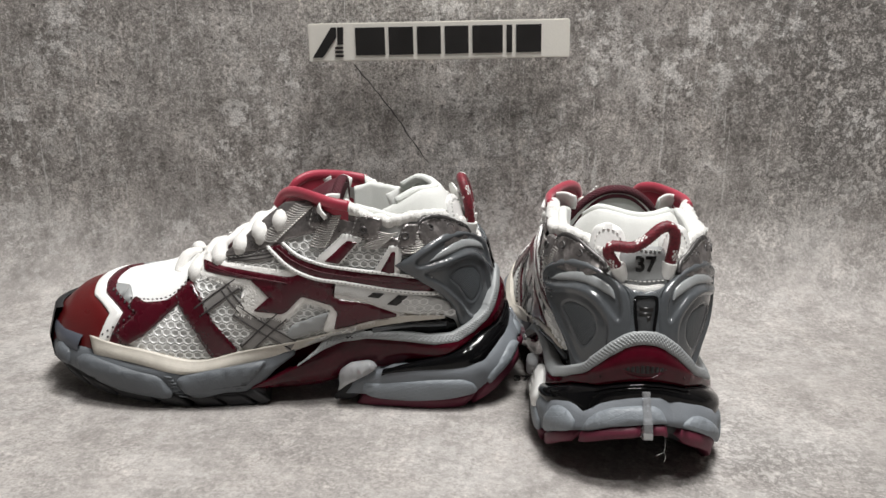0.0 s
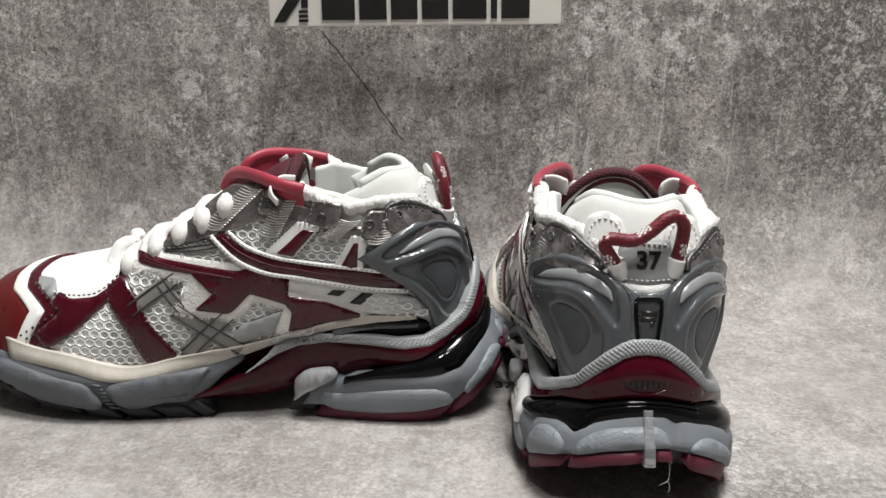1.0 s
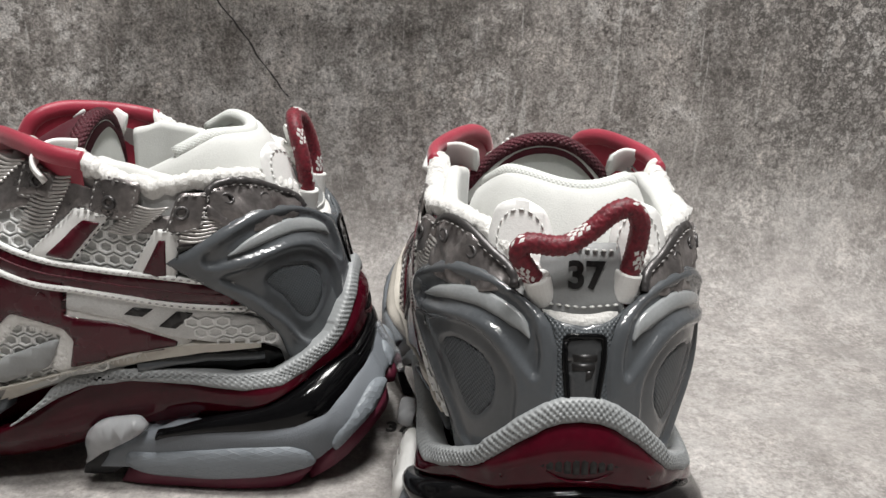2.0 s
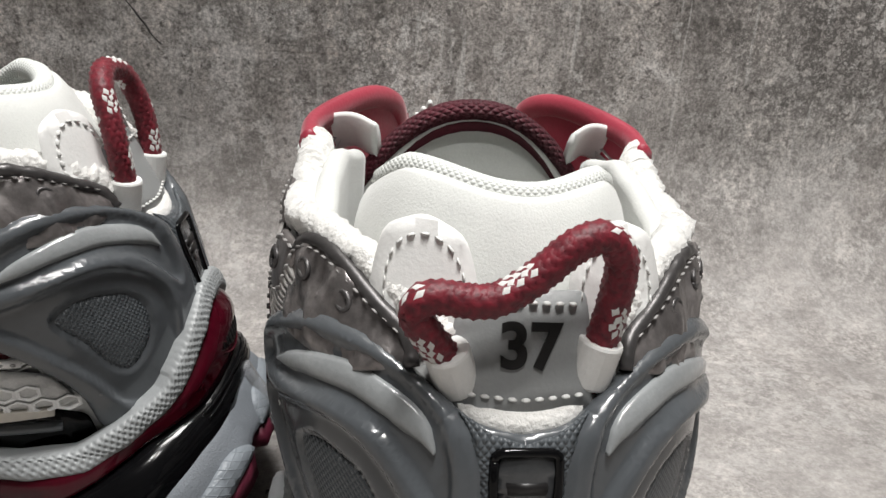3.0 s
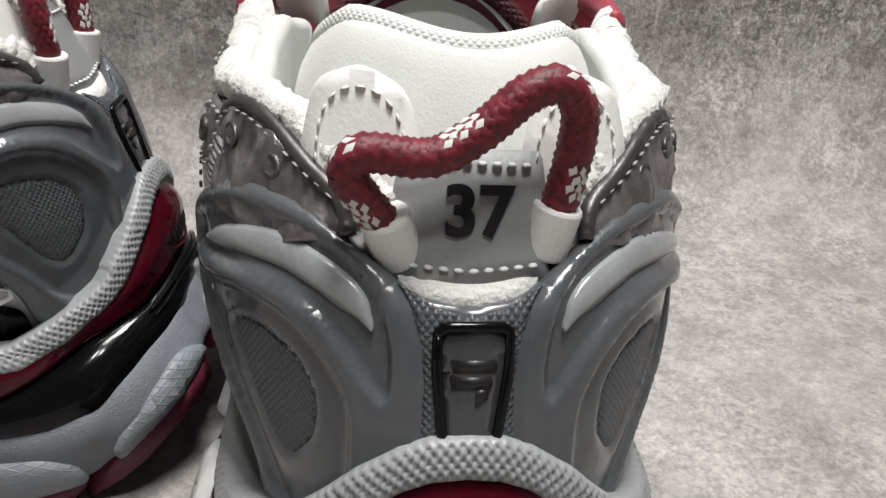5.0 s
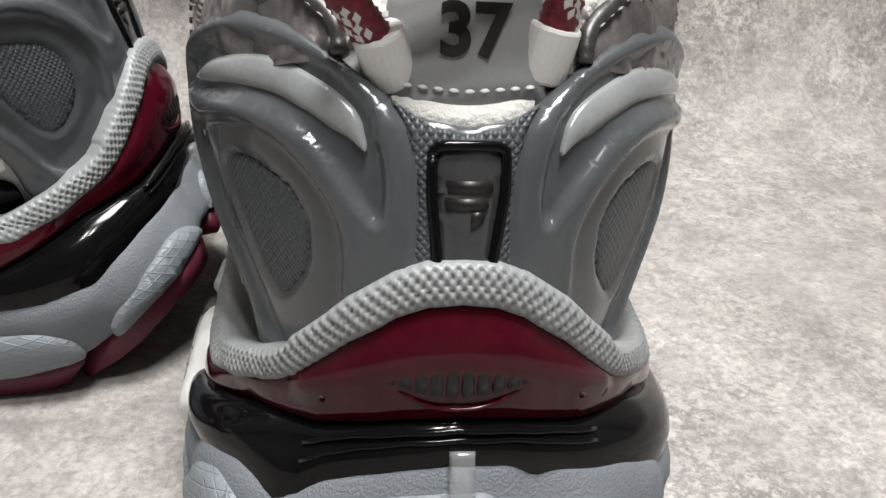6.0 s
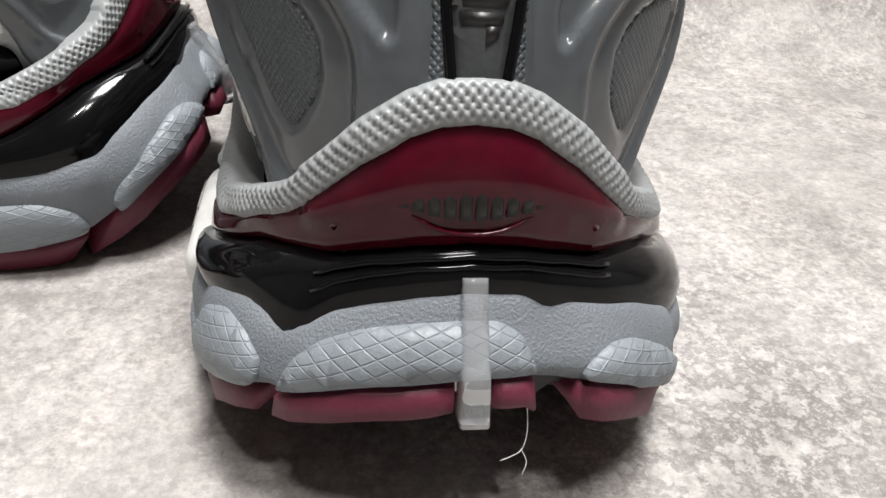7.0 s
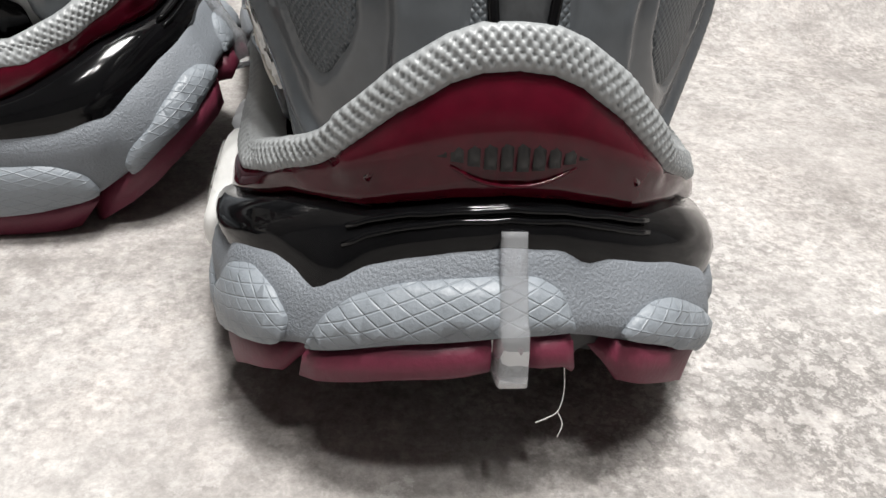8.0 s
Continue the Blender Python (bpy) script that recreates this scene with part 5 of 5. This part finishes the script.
    for u in [-1.32 + 2.64 * i / 80 for i in range(81)]:
        b = low_z(u) - 0.0002
        a = max(0.012, block_top(u) - 0.006)
        row = []
        for k in range(9):
            t = k / 8
            row.append(sole_map(u, a + (b - a) * t, -0.0010 + 0.0024 * math.sin(math.pi * min(1, max(0, (t - 0.30) / 0.70))) ** 0.7))
        row.append(sole_map(u, b, -0.008))
        rows.append(row)
    vs = grid_faces(bm, rows)
    bm.faces.new(vs[0])
    bm.faces.new(vs[-1])
    layer = part("black_layer", bm, "gloss_black", shoe, "glossy black plastic layer between band and heel block")
    for t in (0.35, 0.65):
        part("layer_rib", on_surface_tube([(u, block_top(u) + (low_z(u) - block_top(u)) * t) for u in (-0.40 + 0.8 * k / 30 for k in range(31))], sole_map, 0.0005, 0.0012, 6), "gloss_black", layer)


def build_sole(shoe):
    bm = bmesh.new()
    rows = []
    for u in [-1.47 + 2.94 * i / 120 for i in range(121)]:
        a, b = tile_top(u) - 0.0005, block_top(u)
        notch = 0.0010 * sum(math.exp(-((u - c) / 0.045) ** 2) for c in (0.468, -0.21, -0.70, 0.83))
        row = [sole_map(u, a, -0.012)]
        for k in range(10):
            t = k / 9
            edge = 1 - (2 * abs(t - 0.5)) ** 6
            row.append(sole_map(u, a + (b - a) * t, -0.0012 + 0.0016 * edge - notch))
        row.append(sole_map(u, b + 0.0006, -0.003))
        row.append(sole_map(u, b, -0.010))
        rows.append(row)
    vs = grid_faces(bm, rows)
    bm.faces.new(vs[0])
    bm.faces.new(vs[-1])
    block = part("heel_block", bm, "grey_foam", shoe, "blue-grey textured foam heel block")
    sc = (0.066, 1.0)
    pods = [
        [(0.435, 0.0250), (0.426, 0.0272), (0.400, 0.0312), (0.343, 0.0342), (0.243, 0.0368), (0.12, 0.0382), (0.0, 0.0388), (-0.073, 0.0386), (-0.131, 0.0365), (-0.154, 0.0322), (-0.145, 0.0319), (0.02, 0.0318), (0.23, 0.0298)],
        [(-0.262, 0.0297), (-0.292, 0.0318), (-0.365, 0.0331), (-0.45, 0.0322), (-0.57, 0.0272), (-0.66, 0.0208), (-0.68, 0.0165), (-0.65, 0.0138), (-0.55, 0.0200), (-0.40, 0.0262)],
        [(0.500, 0.0235), (0.496, 0.0280), (0.552, 0.0307), (0.65, 0.0313), (0.74, 0.0285), (0.785, 0.0225), (0.79, 0.0150), (0.77, 0.0140), (0.64, 0.0192)],
    ]
    for side in (1, -1):
        pods.append([(side * u, z) for u, z in ((0.86 if side > 0 else 0.73, 0.0100), (0.865 if side > 0 else 0.785, 0.0160), (0.95 if side > 0 else 0.88, 0.0190), (1.05, 0.0182), (1.18, 0.0165), (1.32, 0.0145), (1.41, 0.0145), (1.40, 0.0095), (1.30, 0.0055), (1.08, 0.0050), (0.92, 0.0070))])
    for p in pods:
        c = (0.1, 1.0) if abs(p[0][0]) > 0.8 else sc
        ob = part("pod", patch(rounded_outline(p, 3, 0.3), sole_map, 0.0012, 0.0002, 0.0026, c, 0.0022, 0.0008), "grey_pod", block, "pale blue-grey raised foam pod")

    # burgundy tread tiles under the heel
    def tile(u0, u1, inner=0.020):
        b = bmesh.new()
        rows = []
        n = max(4, int(abs(u1 - u0) / 0.05))
        for i in range(n + 1):
            u = u0 + (u1 - u0) * i / n
            end = 0.0006 if i in (0, n) else 0.0
            lift, z1 = tile_low(u), tile_top(u)
            rows.append([sole_map(u, z1, -inner), sole_map(u, z1 - 0.0004, -0.0008 - end), sole_map(u, z1 - 0.0012, 0.0004 - end), sole_map(u, max(lift + 0.0012, 0.0012), 0.0010 - end), sole_map(u, lift + 0.0002, 0.0 - end), sole_map(u, lift, -inner)])
        v = grid_faces(b, rows)
        b.faces.new(v[0])
        b.faces.new(v[-1])
        part("tread_tile", b, "tread_red", shoe, "burgundy rubber tread tile")
    tile(0.440, 0.030)
    tile(-0.055, -0.150)
    tile(-0.265, -0.665)
    tile(0.79, 0.500)
    tile(0.86, 1.36)
    tile(-0.725, -1.36)
    # dark core below the block
    b = bmesh.new()
    rows = []
    for u in [-1.44 + 2.88 * i / 60 for i in range(61)]:
        k = tile_low(u)
        rows.append([sole_map(u, tile_top(u) + 0.003, -0.004), sole_map(u, tile_top(u), -0.0042), sole_map(u, k + 0.002, -0.0065), sole_map(u, max(0.0008, k * 0.75), -0.012), sole_map(u, max(0.0006, k * 0.15), -0.022)])
    v = grid_faces(b, rows)
    b.faces.new([r[-1] for r in v])
    b.faces.new([r[0] for r in v])
    b.faces.new(v[0])
    b.faces.new(v[-1])
    part("heel_core", b, "black_rubber", shoe, "black rubber core under the heel")
    # clear strap down the middle of the heel
    b = bmesh.new()
    rows = []
    for k in range(25):
        z = 0.0440 - 0.0185 * k / 24
        thick = 0.0024 + (0.0005 if k > 14 else 0)
        rows.append([sole_map(u, z, -0.002 if abs(u + 0.011) > 0.0325 else thick - (0.0008 if abs(u + 0.011) > 0.029 else 0)) for u in (q - 0.011 for q in (-0.033, -0.032, -0.026, -0.011, 0.011, 0.026, 0.032, 0.033))])
    v = grid_faces(b, rows)
    b.faces.new(v[0])
    b.faces.new(v[-1])
    ob = part("heel_strap", b, "clear", shoe, "clear plastic strap down the heel")
    # frosted clip at the waist end of the block
    for side in (1, -1):
        clip = [(side * u, z) for u, z in ((1.53, 0.0085), (1.555, 0.0200), (1.51, 0.0255), (1.38, 0.0275), (1.35, 0.0235), (1.42, 0.0180), (1.50, 0.0130))]
        part("waist_clip", patch(rounded_outline(clip, 4, 0.3), sole_map, 0.0045, -0.0010, 0.003, (0.1, 1.0), 0.0025), "clip", shoe, "frosted clear plastic clip")
        core = [(side * u, z) for u, z in ((1.40, 0.0020), (1.39, 0.0140), (1.48, 0.0150), (1.52, 0.0060), (1.50, 0.0020))]
        part("waist_core", patch(rounded_outline(core, 3), sole_map, 0.0004, -0.0016, 0.004, (0.1, 1.0)), "black_rubber", shoe)
    # forefoot: grey midsole wrapped round the toe
    def fox_low(v):
        return lerp_table(abs(v), ((0.0, 0.0330), (0.55, 0.0305), (0.8, 0.0285), (1.0, 0.0240), (1.15, 0.0205), (1.35, 0.0235), (1.6, 0.0290), (1.8, 0.034)))

    def sole_low(v):
        return lerp_table(abs(v), ((0.0, 0.0215), (0.4, 0.0175), (0.7, 0.0125), (1.0, 0.0082), (1.2, 0.0075), (1.40, 0.0080), (1.50, 0.0120), (1.62, 0.0200), (1.72, 0.0285)))
    b = bmesh.new()
    rows = []
    for v_ in [-1.72 + 3.44 * i / 110 for i in range(111)]:
        a, c = sole_low(v_), fox_low(v_) + 0.001
        row = [toe_map(v_, a, -0.012)]
        for k in range(9):
            t = k / 8
            row.append(toe_map(v_, a + (c - a) * t, -0.0014 + 0.0016 * (1 - (2 * abs(t - 0.5)) ** 4)))
        row.append(toe_map(v_, c, -0.012))
        rows.append(row)
    v = grid_faces(b, rows)
    b.faces.new(v[0])
    b.faces.new(v[-1])
    mid = part("forefoot_midsole", b, "fore_foam_shaded", shoe, "blue-grey foam forefoot midsole")
    for side in (1, -1):
        for p in (((0.62, 0.0245), (0.68, 0.0285), (0.90, 0.0235), (1.02, 0.0195), (1.04, 0.0105), (0.98, 0.0062), (0.78, 0.0105), (0.66, 0.0165)),
                  ((1.09, 0.0165), (1.13, 0.0195), (1.35, 0.0235), (1.60, 0.0275), (1.55, 0.0210), (1.42, 0.0120), (1.14, 0.0065), (1.09, 0.0090)),
                  ((0.40, 0.0280), (0.47, 0.0300), (0.56, 0.0270), (0.57, 0.0205), (0.48, 0.0180), (0.41, 0.0220))):
            ob = part("pod", patch(rounded_outline([(side * q[0], q[1]) for q in p], 3, 0.3), toe_map, 0.0020, 0.0, 0.003, (0.095, 1.0), 0.0024, 0.0010), "fore_foam_shaded", mid, "pale blue-grey raised foam pod")
            cx, cz = sum(q[0] for q in p) / len(p), sum(q[1] for q in p) / len(p)
            line = [(side * (cx + (q - 0.5) * 0.30), cz - 0.0045 + (0.0025 if cx < 1.05 else 0.0015) * (1 - q if cx < 1.05 else q) * 2 - 0.001) for q in (k / 8 for k in range(9))]
            if cx > 0.6:
                part("pod_crease", ribbon(line, 0.0004, toe_map, 0.0003, 0.0020, (0.095, 1.0)), "black_rubber", ob)
        b = bmesh.new()
        for k in range(7):
            ribbon([(side * 1.045, 0.0080 + k * 0.0019), (side * 1.065, 0.0078 + k * 0.0019), (side * 1.085, 0.0076 + k * 0.0019)], 0.0011, toe_map, 0.0006, 0.0002, (0.095, 1.0), b)
        part("rib_inset", b, "fore_foam_shaded", mid)
    # toe bumper, blue-grey lip over the toe
    b = bmesh.new()
    rows = []
    for v_ in [-0.62 + 1.24 * i / 40 for i in range(41)]:
        rows.append([toe_map(v_, fox_low(v_) - 0.002, 0.0003), toe_map(v_, fox_low(v_) + 0.001, 0.0012), toe_map(v_, fox_low(v_) + 0.0045, 0.0006), toe_map(v_, fox_low(v_) + 0.0075, -0.0020), toe_map(v_, fox_low(v_) + 0.0075, -0.006)])
    grid_faces(b, rows)
    part("toe_bumper", b, "toe_grey", shoe, "blue-grey rubber toe bumper")
    # cream foxing along both sides
    for side in (1, -1):
        b = bmesh.new()
        top = smooth_path(mm((236, 36.5), (222, 34), (205, 31.5), (188, 27.8), (178, 26.5), (168, 28), (155, 31.5), (127, 37), (102, 44), (87, 49), (72, 51.8), (58, 52.6), (46, 51.5)), 5)
        low = smooth_path(mm((234, 27.5), (220, 27), (205, 24.8), (188, 20.5), (178, 19.5), (168, 21), (155, 24), (127, 31), (102, 40), (87, 44.5), (72, 48.0), (58, 49.6), (46, 50)), 5)
        surf = side_of(outer_half, side)
        rows = []
        for (s0, z0), (s1, z1) in zip(low, top):
            row = []
            for k in range(15):
                t = k / 14
                s, z = s0 + (s1 - s0) * t, z0 + (z1 - z0) * t
                p = surf(s, z, 0.0012 * math.sin(math.pi * t) - 0.0008 + (0.00040 if k % 2 else 0.0))
                q = side_of(upper_half, side)(s, z, 0.0034)
                e = max(t ** 2.2, min(1.0, max(0.0, (0.105 - s) / 0.035)))
                row.append(p.lerp(q, e))
            row.append(side_of(upper_half, side)(s1, z1, -0.001))
            rows.append([side_of(upper_half, side)(s0, z0, -0.001)] + row)
        v = grid_faces(b, rows)
        b.faces.new(v[0])
        b.faces.new(v[-1])
        part("foxing", b, "cream", shoe, "aged cream ribbed rubber foxing")
        # flat black panel between the foxing and the trim; the hollow's depth is only colour
        hollow = mm((100, 39.5), (87, 44), (72, 47.5), (58, 49.5), (46, 50), (40, 47), (38, 40), (58, 38.5), (75, 39))
        part("waist_hollow_panel", patch(rounded_outline(hollow, 3), side_of(upper_half, side), 0.0004, 0.0008, 0.005), "gloss_black", shoe, "black glossy panel standing for a hollow above the waist trim")
        bar = smooth_path(mm((84, 43.6), (72, 45.2), (58, 45.8), (45, 45.4)), 6)
        part("waist_bar", ribbon(bar, 0.0028, side_of(upper_half, side), 0.0016, 0.0012), "cup_grey", shoe, "grey glossy bar above the waist trim")
    # black forefoot outsole with lugs, turned up over the toe
    b = bmesh.new()
    rows = []
    for v_ in [-1.48 + 2.96 * i / 80 for i in range(81)]:
        z = sole_low(v_)
        rows.append([toe_map(v_, z + 0.0012, -0.001), toe_map(v_, z, -0.0004), toe_map(v_, max(z - 0.0045, 0.0014), -0.002), toe_map(v_, max(z - 0.0045, 0.0014), -0.016)])
    v = grid_faces(b, rows)
    b.faces.new([r[-1] for r in v])
    b.faces.new([r[0] for r in v])
    b.faces.new(v[0])
    b.faces.new(v[-1])
    part("outsole", b, "black_rubber", shoe, "black rubber forefoot outsole")
    for side in (1, -1):
        for v0, v1 in ((0.10, 0.24), (0.27, 0.40), (0.43, 0.56), (0.59, 0.72), (0.75, 0.90), (0.93, 1.02), (1.07, 1.20), (1.23, 1.36), (1.39, 1.46)):
            b = bmesh.new()
            rows = []
            for i in range(5):
                v_ = side * (v0 + (v1 - v0) * i / 4)
                z = sole_low(v_)
                zl = max(0.0, z - 0.0082)
                rows.append([toe_map(v_, z + 0.0004, -0.001), toe_map(v_, z - 0.0004, 0.0006), toe_map(v_, zl + 0.0006, 0.0002), toe_map(v_, zl, -0.001), toe_map(v_, zl, -0.014), toe_map(v_, z, -0.014)])
            g = grid_faces(b, rows, True)
            b.faces.new(g[0])
            b.faces.new(g[-1])
            part("lug", b, "black_rubber", shoe)
    b = bmesh.new()
    rows = []
    for i in range(9):
        k = -0.30 + 0.6 * i / 8
        rows.append([toe_map(k, 0.018, -0.002), toe_map(k, 0.018, 0.0022), toe_map(k, 0.028, 0.0028), toe_map(k, 0.038, 0.0022), toe_map(k, 0.045, 0.0002), toe_map(k, 0.045, -0.004)])
    g = grid_faces(b, rows)
    part("toe_guard", b, "black_rubber", shoe, "black rubber toe guard")


def build_label(shoe):
    """Grey size label on the heel with its number, between the ends of the pull loop."""
    def tag_surf(u, v, off=0.0):
        return Vector((0.0330 + (v - 0.0977) * 0.50 + u * u * 9.0 - off, u, v))
    out = rounded_outline(mm((10.5, 88.0), (-11, 88.0), (-11.5, 96), (-10, 105), (9.5, 105), (11.5, 96)), 3, 0.1)
    tag = part("size_label", patch(out, tag_surf, 0.0006, 0.0, 0.004), "label_grey", shoe, "grey reflective label printed with the size 37")
    bm = stitches(mm((10, 91.0), (0, 90.4), (-10, 91.0)), tag_surf, 0.0008, gap=0.0021, long=0.0015)
    stitches(mm((9, 103.4), (0, 103.8), (-9, 103.4)), tag_surf, 0.0008, gap=0.0021, long=0.0015, bm=bm)
    part("stitching", bm, "thread", tag)
    curve = bpy.data.curves.new("digits", "FONT")
    curve.body, curve.size, curve.extrude, curve.offset = "37", 0.0098, 0.00025, 0.00028
    curve.align_x, curve.align_y = "CENTER", "CENTER"
    tmp = bpy.data.objects.new("digits_tmp", curve)
    me = bpy.data.meshes.new_from_object(tmp)
    bpy.data.objects.remove(tmp)
    me.materials.append(M["ink"])
    ob = new("size_number", me)
    ob.parent = tag
    ob["label"] = "bold black printed number 37"
    # face the heel's back: text right is the shoe's right, tilted like the label
    up = Vector((0.50, 0, 1)).normalized()
    right = Vector((0, -1, 0))
    out_n = right.cross(up)
    ob.matrix_local = Matrix((( right.x, up.x, out_n.x, 0.0330 - 0.0009), (right.y, up.y, out_n.y, -0.0010), (right.z, up.z, out_n.z, 0.0975), (0, 0, 0, 1)))
    # white raw-edged pad under the label
    bm = bmesh.new()
    tube(bm, smooth_path([(0.0325, 0.0105, 0.0885), (0.0295, 0.006, 0.0868), (0.0285, 0.0, 0.0862), (0.0295, -0.006, 0.0868), (0.0325, -0.0105, 0.0885)], 6), [0.0026 + 0.0004 * noise.noise((k, 2, 2)) for k in range(26)], 10)
    part("label_pad", bm, "fleece", shoe, "white fleece edge below the size label")
    # stitched white tapes on the pad
    for side, lean in ((1, 0.0008), (-1, -0.001)):
        def tape(u, v, off=0.0):
            k = u + side * 0.0145 + lean
            return Vector((0.0340 + (v - 0.088) * 0.40 + k * k * 12.0 - off - 0.0035, k, v))
        oval = rounded_outline(mm((-8, 88), (-9, 103), (-6.5, 112.0), (0, 114.8), (6.5, 112.0), (8.5, 103), (7.5, 88)), 3, 0.3)
        ob = part("loop_tape", patch(oval, tape, 0.0009, 0.0, 0.003), "white_leather", shoe, "white stitched tape holding the pull loop")
        part("stitching", stitches(smooth_path(mm((-5.8, 89), (-6.6, 103), (-4.4, 109.8), (0, 112), (4.4, 109.8), (6.2, 103), (5.4, 89)), 5), tape, 0.0011, gap=0.0022, long=0.0015, wide=0.0004), "thread", ob)


def pull_loop(shoe, path):
    """Woven cord loop with white flecks; every strand of the weave is a small raised stitch."""
    pts = [Vector(p) for p in smooth_path(path, 14)]
    bm = bmesh.new()
    tube(bm, pts, 0.0025, 12)
    loop = part("pull_loop", bm, "rope", shoe, "burgundy woven cord pull loop with white flecks")
    red, white = bmesh.new(), bmesh.new()
    run = 0.0
    ref = Vector((0.2, 0.1, 1))
    place = []
    for a, b in zip(pts, pts[1:]):
        place.append((run, a, b))
        run += (b - a).length
    step = 0.00125
    n = int(run / step)
    for i in range(n):
        d = i * step
        _, a, b = [q for q in place if q[0] <= d][-1]
        t = (b - a).normalized()
        x = t.cross(ref)
        if x.length < 0.2:
            x = t.cross(Vector((1, 0.2, 0)))
        x.normalize()
        y = x.cross(t)
        c = a + t * (d - [q for q in place if q[0] <= d][-1][0])
        for k in range(10):
            ang = 2 * math.pi * (k + 0.5 * (i % 2)) / 10
            fleck = (k in (1, 2, 6, 7)) and (int(d / 0.0058) + (k > 4)) % 3 == 0
            bmx = white if fleck else red
            radial = x * math.cos(ang) + y * math.sin(ang)
            tang = (x * -math.sin(ang) + y * math.cos(ang)) * (0.35 if k % 2 else -0.35)
            o = c + radial * 0.0025
            along = (t + tang).normalized()
            across = radial.cross(along)
            q = [o + along * 0.00125 * du + across * (0.00075 if fleck else 0.00085) * dv + radial * dh for du, dv, dh in ((-1, 0, -0.0002), (0, 1, -0.0002), (1, 0, -0.0002), (0, -1, -0.0002), (0, 0, 0.00032))]
            vs = [bmx.verts.new(p) for p in q]
            for j in range(4):
                bmx.faces.new((vs[j], vs[(j + 1) % 4], vs[4]))
    part("cord_weave", red, "rope", loop, "burgundy woven strands")
    part("cord_fleck", white, "thread", loop, "white woven flecks")
    for end, nxt, base in ((pts[4], pts[14], pts[0]), (pts[-5], pts[-15], pts[-1])):
        bm = bmesh.new()
        d = (nxt - base).normalized()
        tube(bm, [base + d * 0.0036, base + d * 0.0040, base + d * 0.0108, base + d * 0.0112], [0.0034, 0.0036, 0.0036, 0.0034], 22)
        part("cord_sleeve", bm, "white_leather", loop, "white leather sleeve round the cord", smooth=False)


def loose_thread(shoe):
    bm = bmesh.new()
    tube(bm, smooth_path([(0.003, -0.0090, 0.0270), (0.0015, -0.0094, 0.0225), (0.0005, -0.0088, 0.0195), (0.0, -0.0072, 0.0185), (-0.0002, -0.0055, 0.0178)], 6), 0.00009, 5)
    tube(bm, smooth_path([(0.0005, -0.0086, 0.0194), (0.0, -0.0096, 0.0172), (-0.0005, -0.0091, 0.0150)], 6), 0.00009, 5)
    part("loose_thread", bm, "thread", shoe, "fine loose white thread")


def build_shoe(label):
    shoe = tagged(new("sneaker"), label, "shoe", "pair of sneakers")
    build_upper(shoe)
    build_toe(shoe)
    both(lambda side: build_side(shoe, side))
    build_inside(shoe)
    build_heel_cup(shoe)
    build_trim(shoe)
    build_sole(shoe)
    build_label(shoe)
    return shoe


heel_shoe = build_shoe("burgundy and white chunky sneaker")
side_shoe = copy_thing(heel_shoe, pose(0.0850, 0.5090, 0.0, 0, 0, 180.0) @ Matrix.Diagonal((1, -1, 1, 1)))
heel_shoe.matrix_world = pose(0.1330, 0.3930, 0.0, 0, 0, 91.0)
for piece in side_shoe.children_recursive:
    if piece.name.startswith("size_number"):
        piece.matrix_local = piece.matrix_local @ Matrix.Diagonal((-1, 1, 1, 1))
tagged(side_shoe, "burgundy, white mesh and grey chunky sneaker on concrete sheet")
tagged(heel_shoe, "burgundy, white and grey chunky sneaker with size label 37 on heel")
pull_loop(heel_shoe, [(0.0335, 0.0085, 0.0870), (0.0320, 0.0108, 0.0940), (0.0305, 0.0148, 0.1000), (0.0300, 0.0172, 0.1043), (0.0300, 0.0148, 0.1068), (0.0300, 0.0063, 0.1063), (0.0310, -0.0002, 0.1097), (0.0320, -0.0059, 0.1146), (0.0330, -0.0106, 0.1157), (0.0335, -0.0136, 0.1122), (0.0335, -0.0135, 0.1050), (0.0335, -0.0120, 0.0960), (0.0335, -0.0104, 0.0875)])
pull_loop(side_shoe, [(0.0335, 0.0110, 0.0870), (0.0325, 0.0115, 0.0960), (0.0340, 0.0125, 0.1080), (0.0370, 0.0095, 0.1175), (0.0385, 0.0010, 0.1205), (0.0370, -0.0075, 0.1180), (0.0340, -0.0110, 0.1080), (0.0325, -0.0110, 0.0960), (0.0335, -0.0105, 0.0870)])
loose_thread(heel_shoe)


def side_tab(shoe):
    """White plastic tab standing out from the sole's side."""
    out = [(0.98, 0.0165), (1.12, 0.0160), (1.17, 0.0260), (1.14, 0.0340), (1.04, 0.0350), (0.97, 0.0260)]
    tab = part("side_tab", patch(rounded_outline(out, 4, 0.3), sole_map, 0.0036, -0.001, 0.003, (0.1, 1.0), 0.0020), "white_leather", shoe, "white plastic tab on the sole's side")
    for z in (0.0215, 0.0250, 0.0285):
        part("tab_groove", ribbon([(1.08, z), (1.12, z + 0.0004), (1.16, z + 0.001)], 0.0008, sole_map, 0.0004, 0.0026, (0.1, 1.0)), "grey_band", tab)


side_tab(heel_shoe)
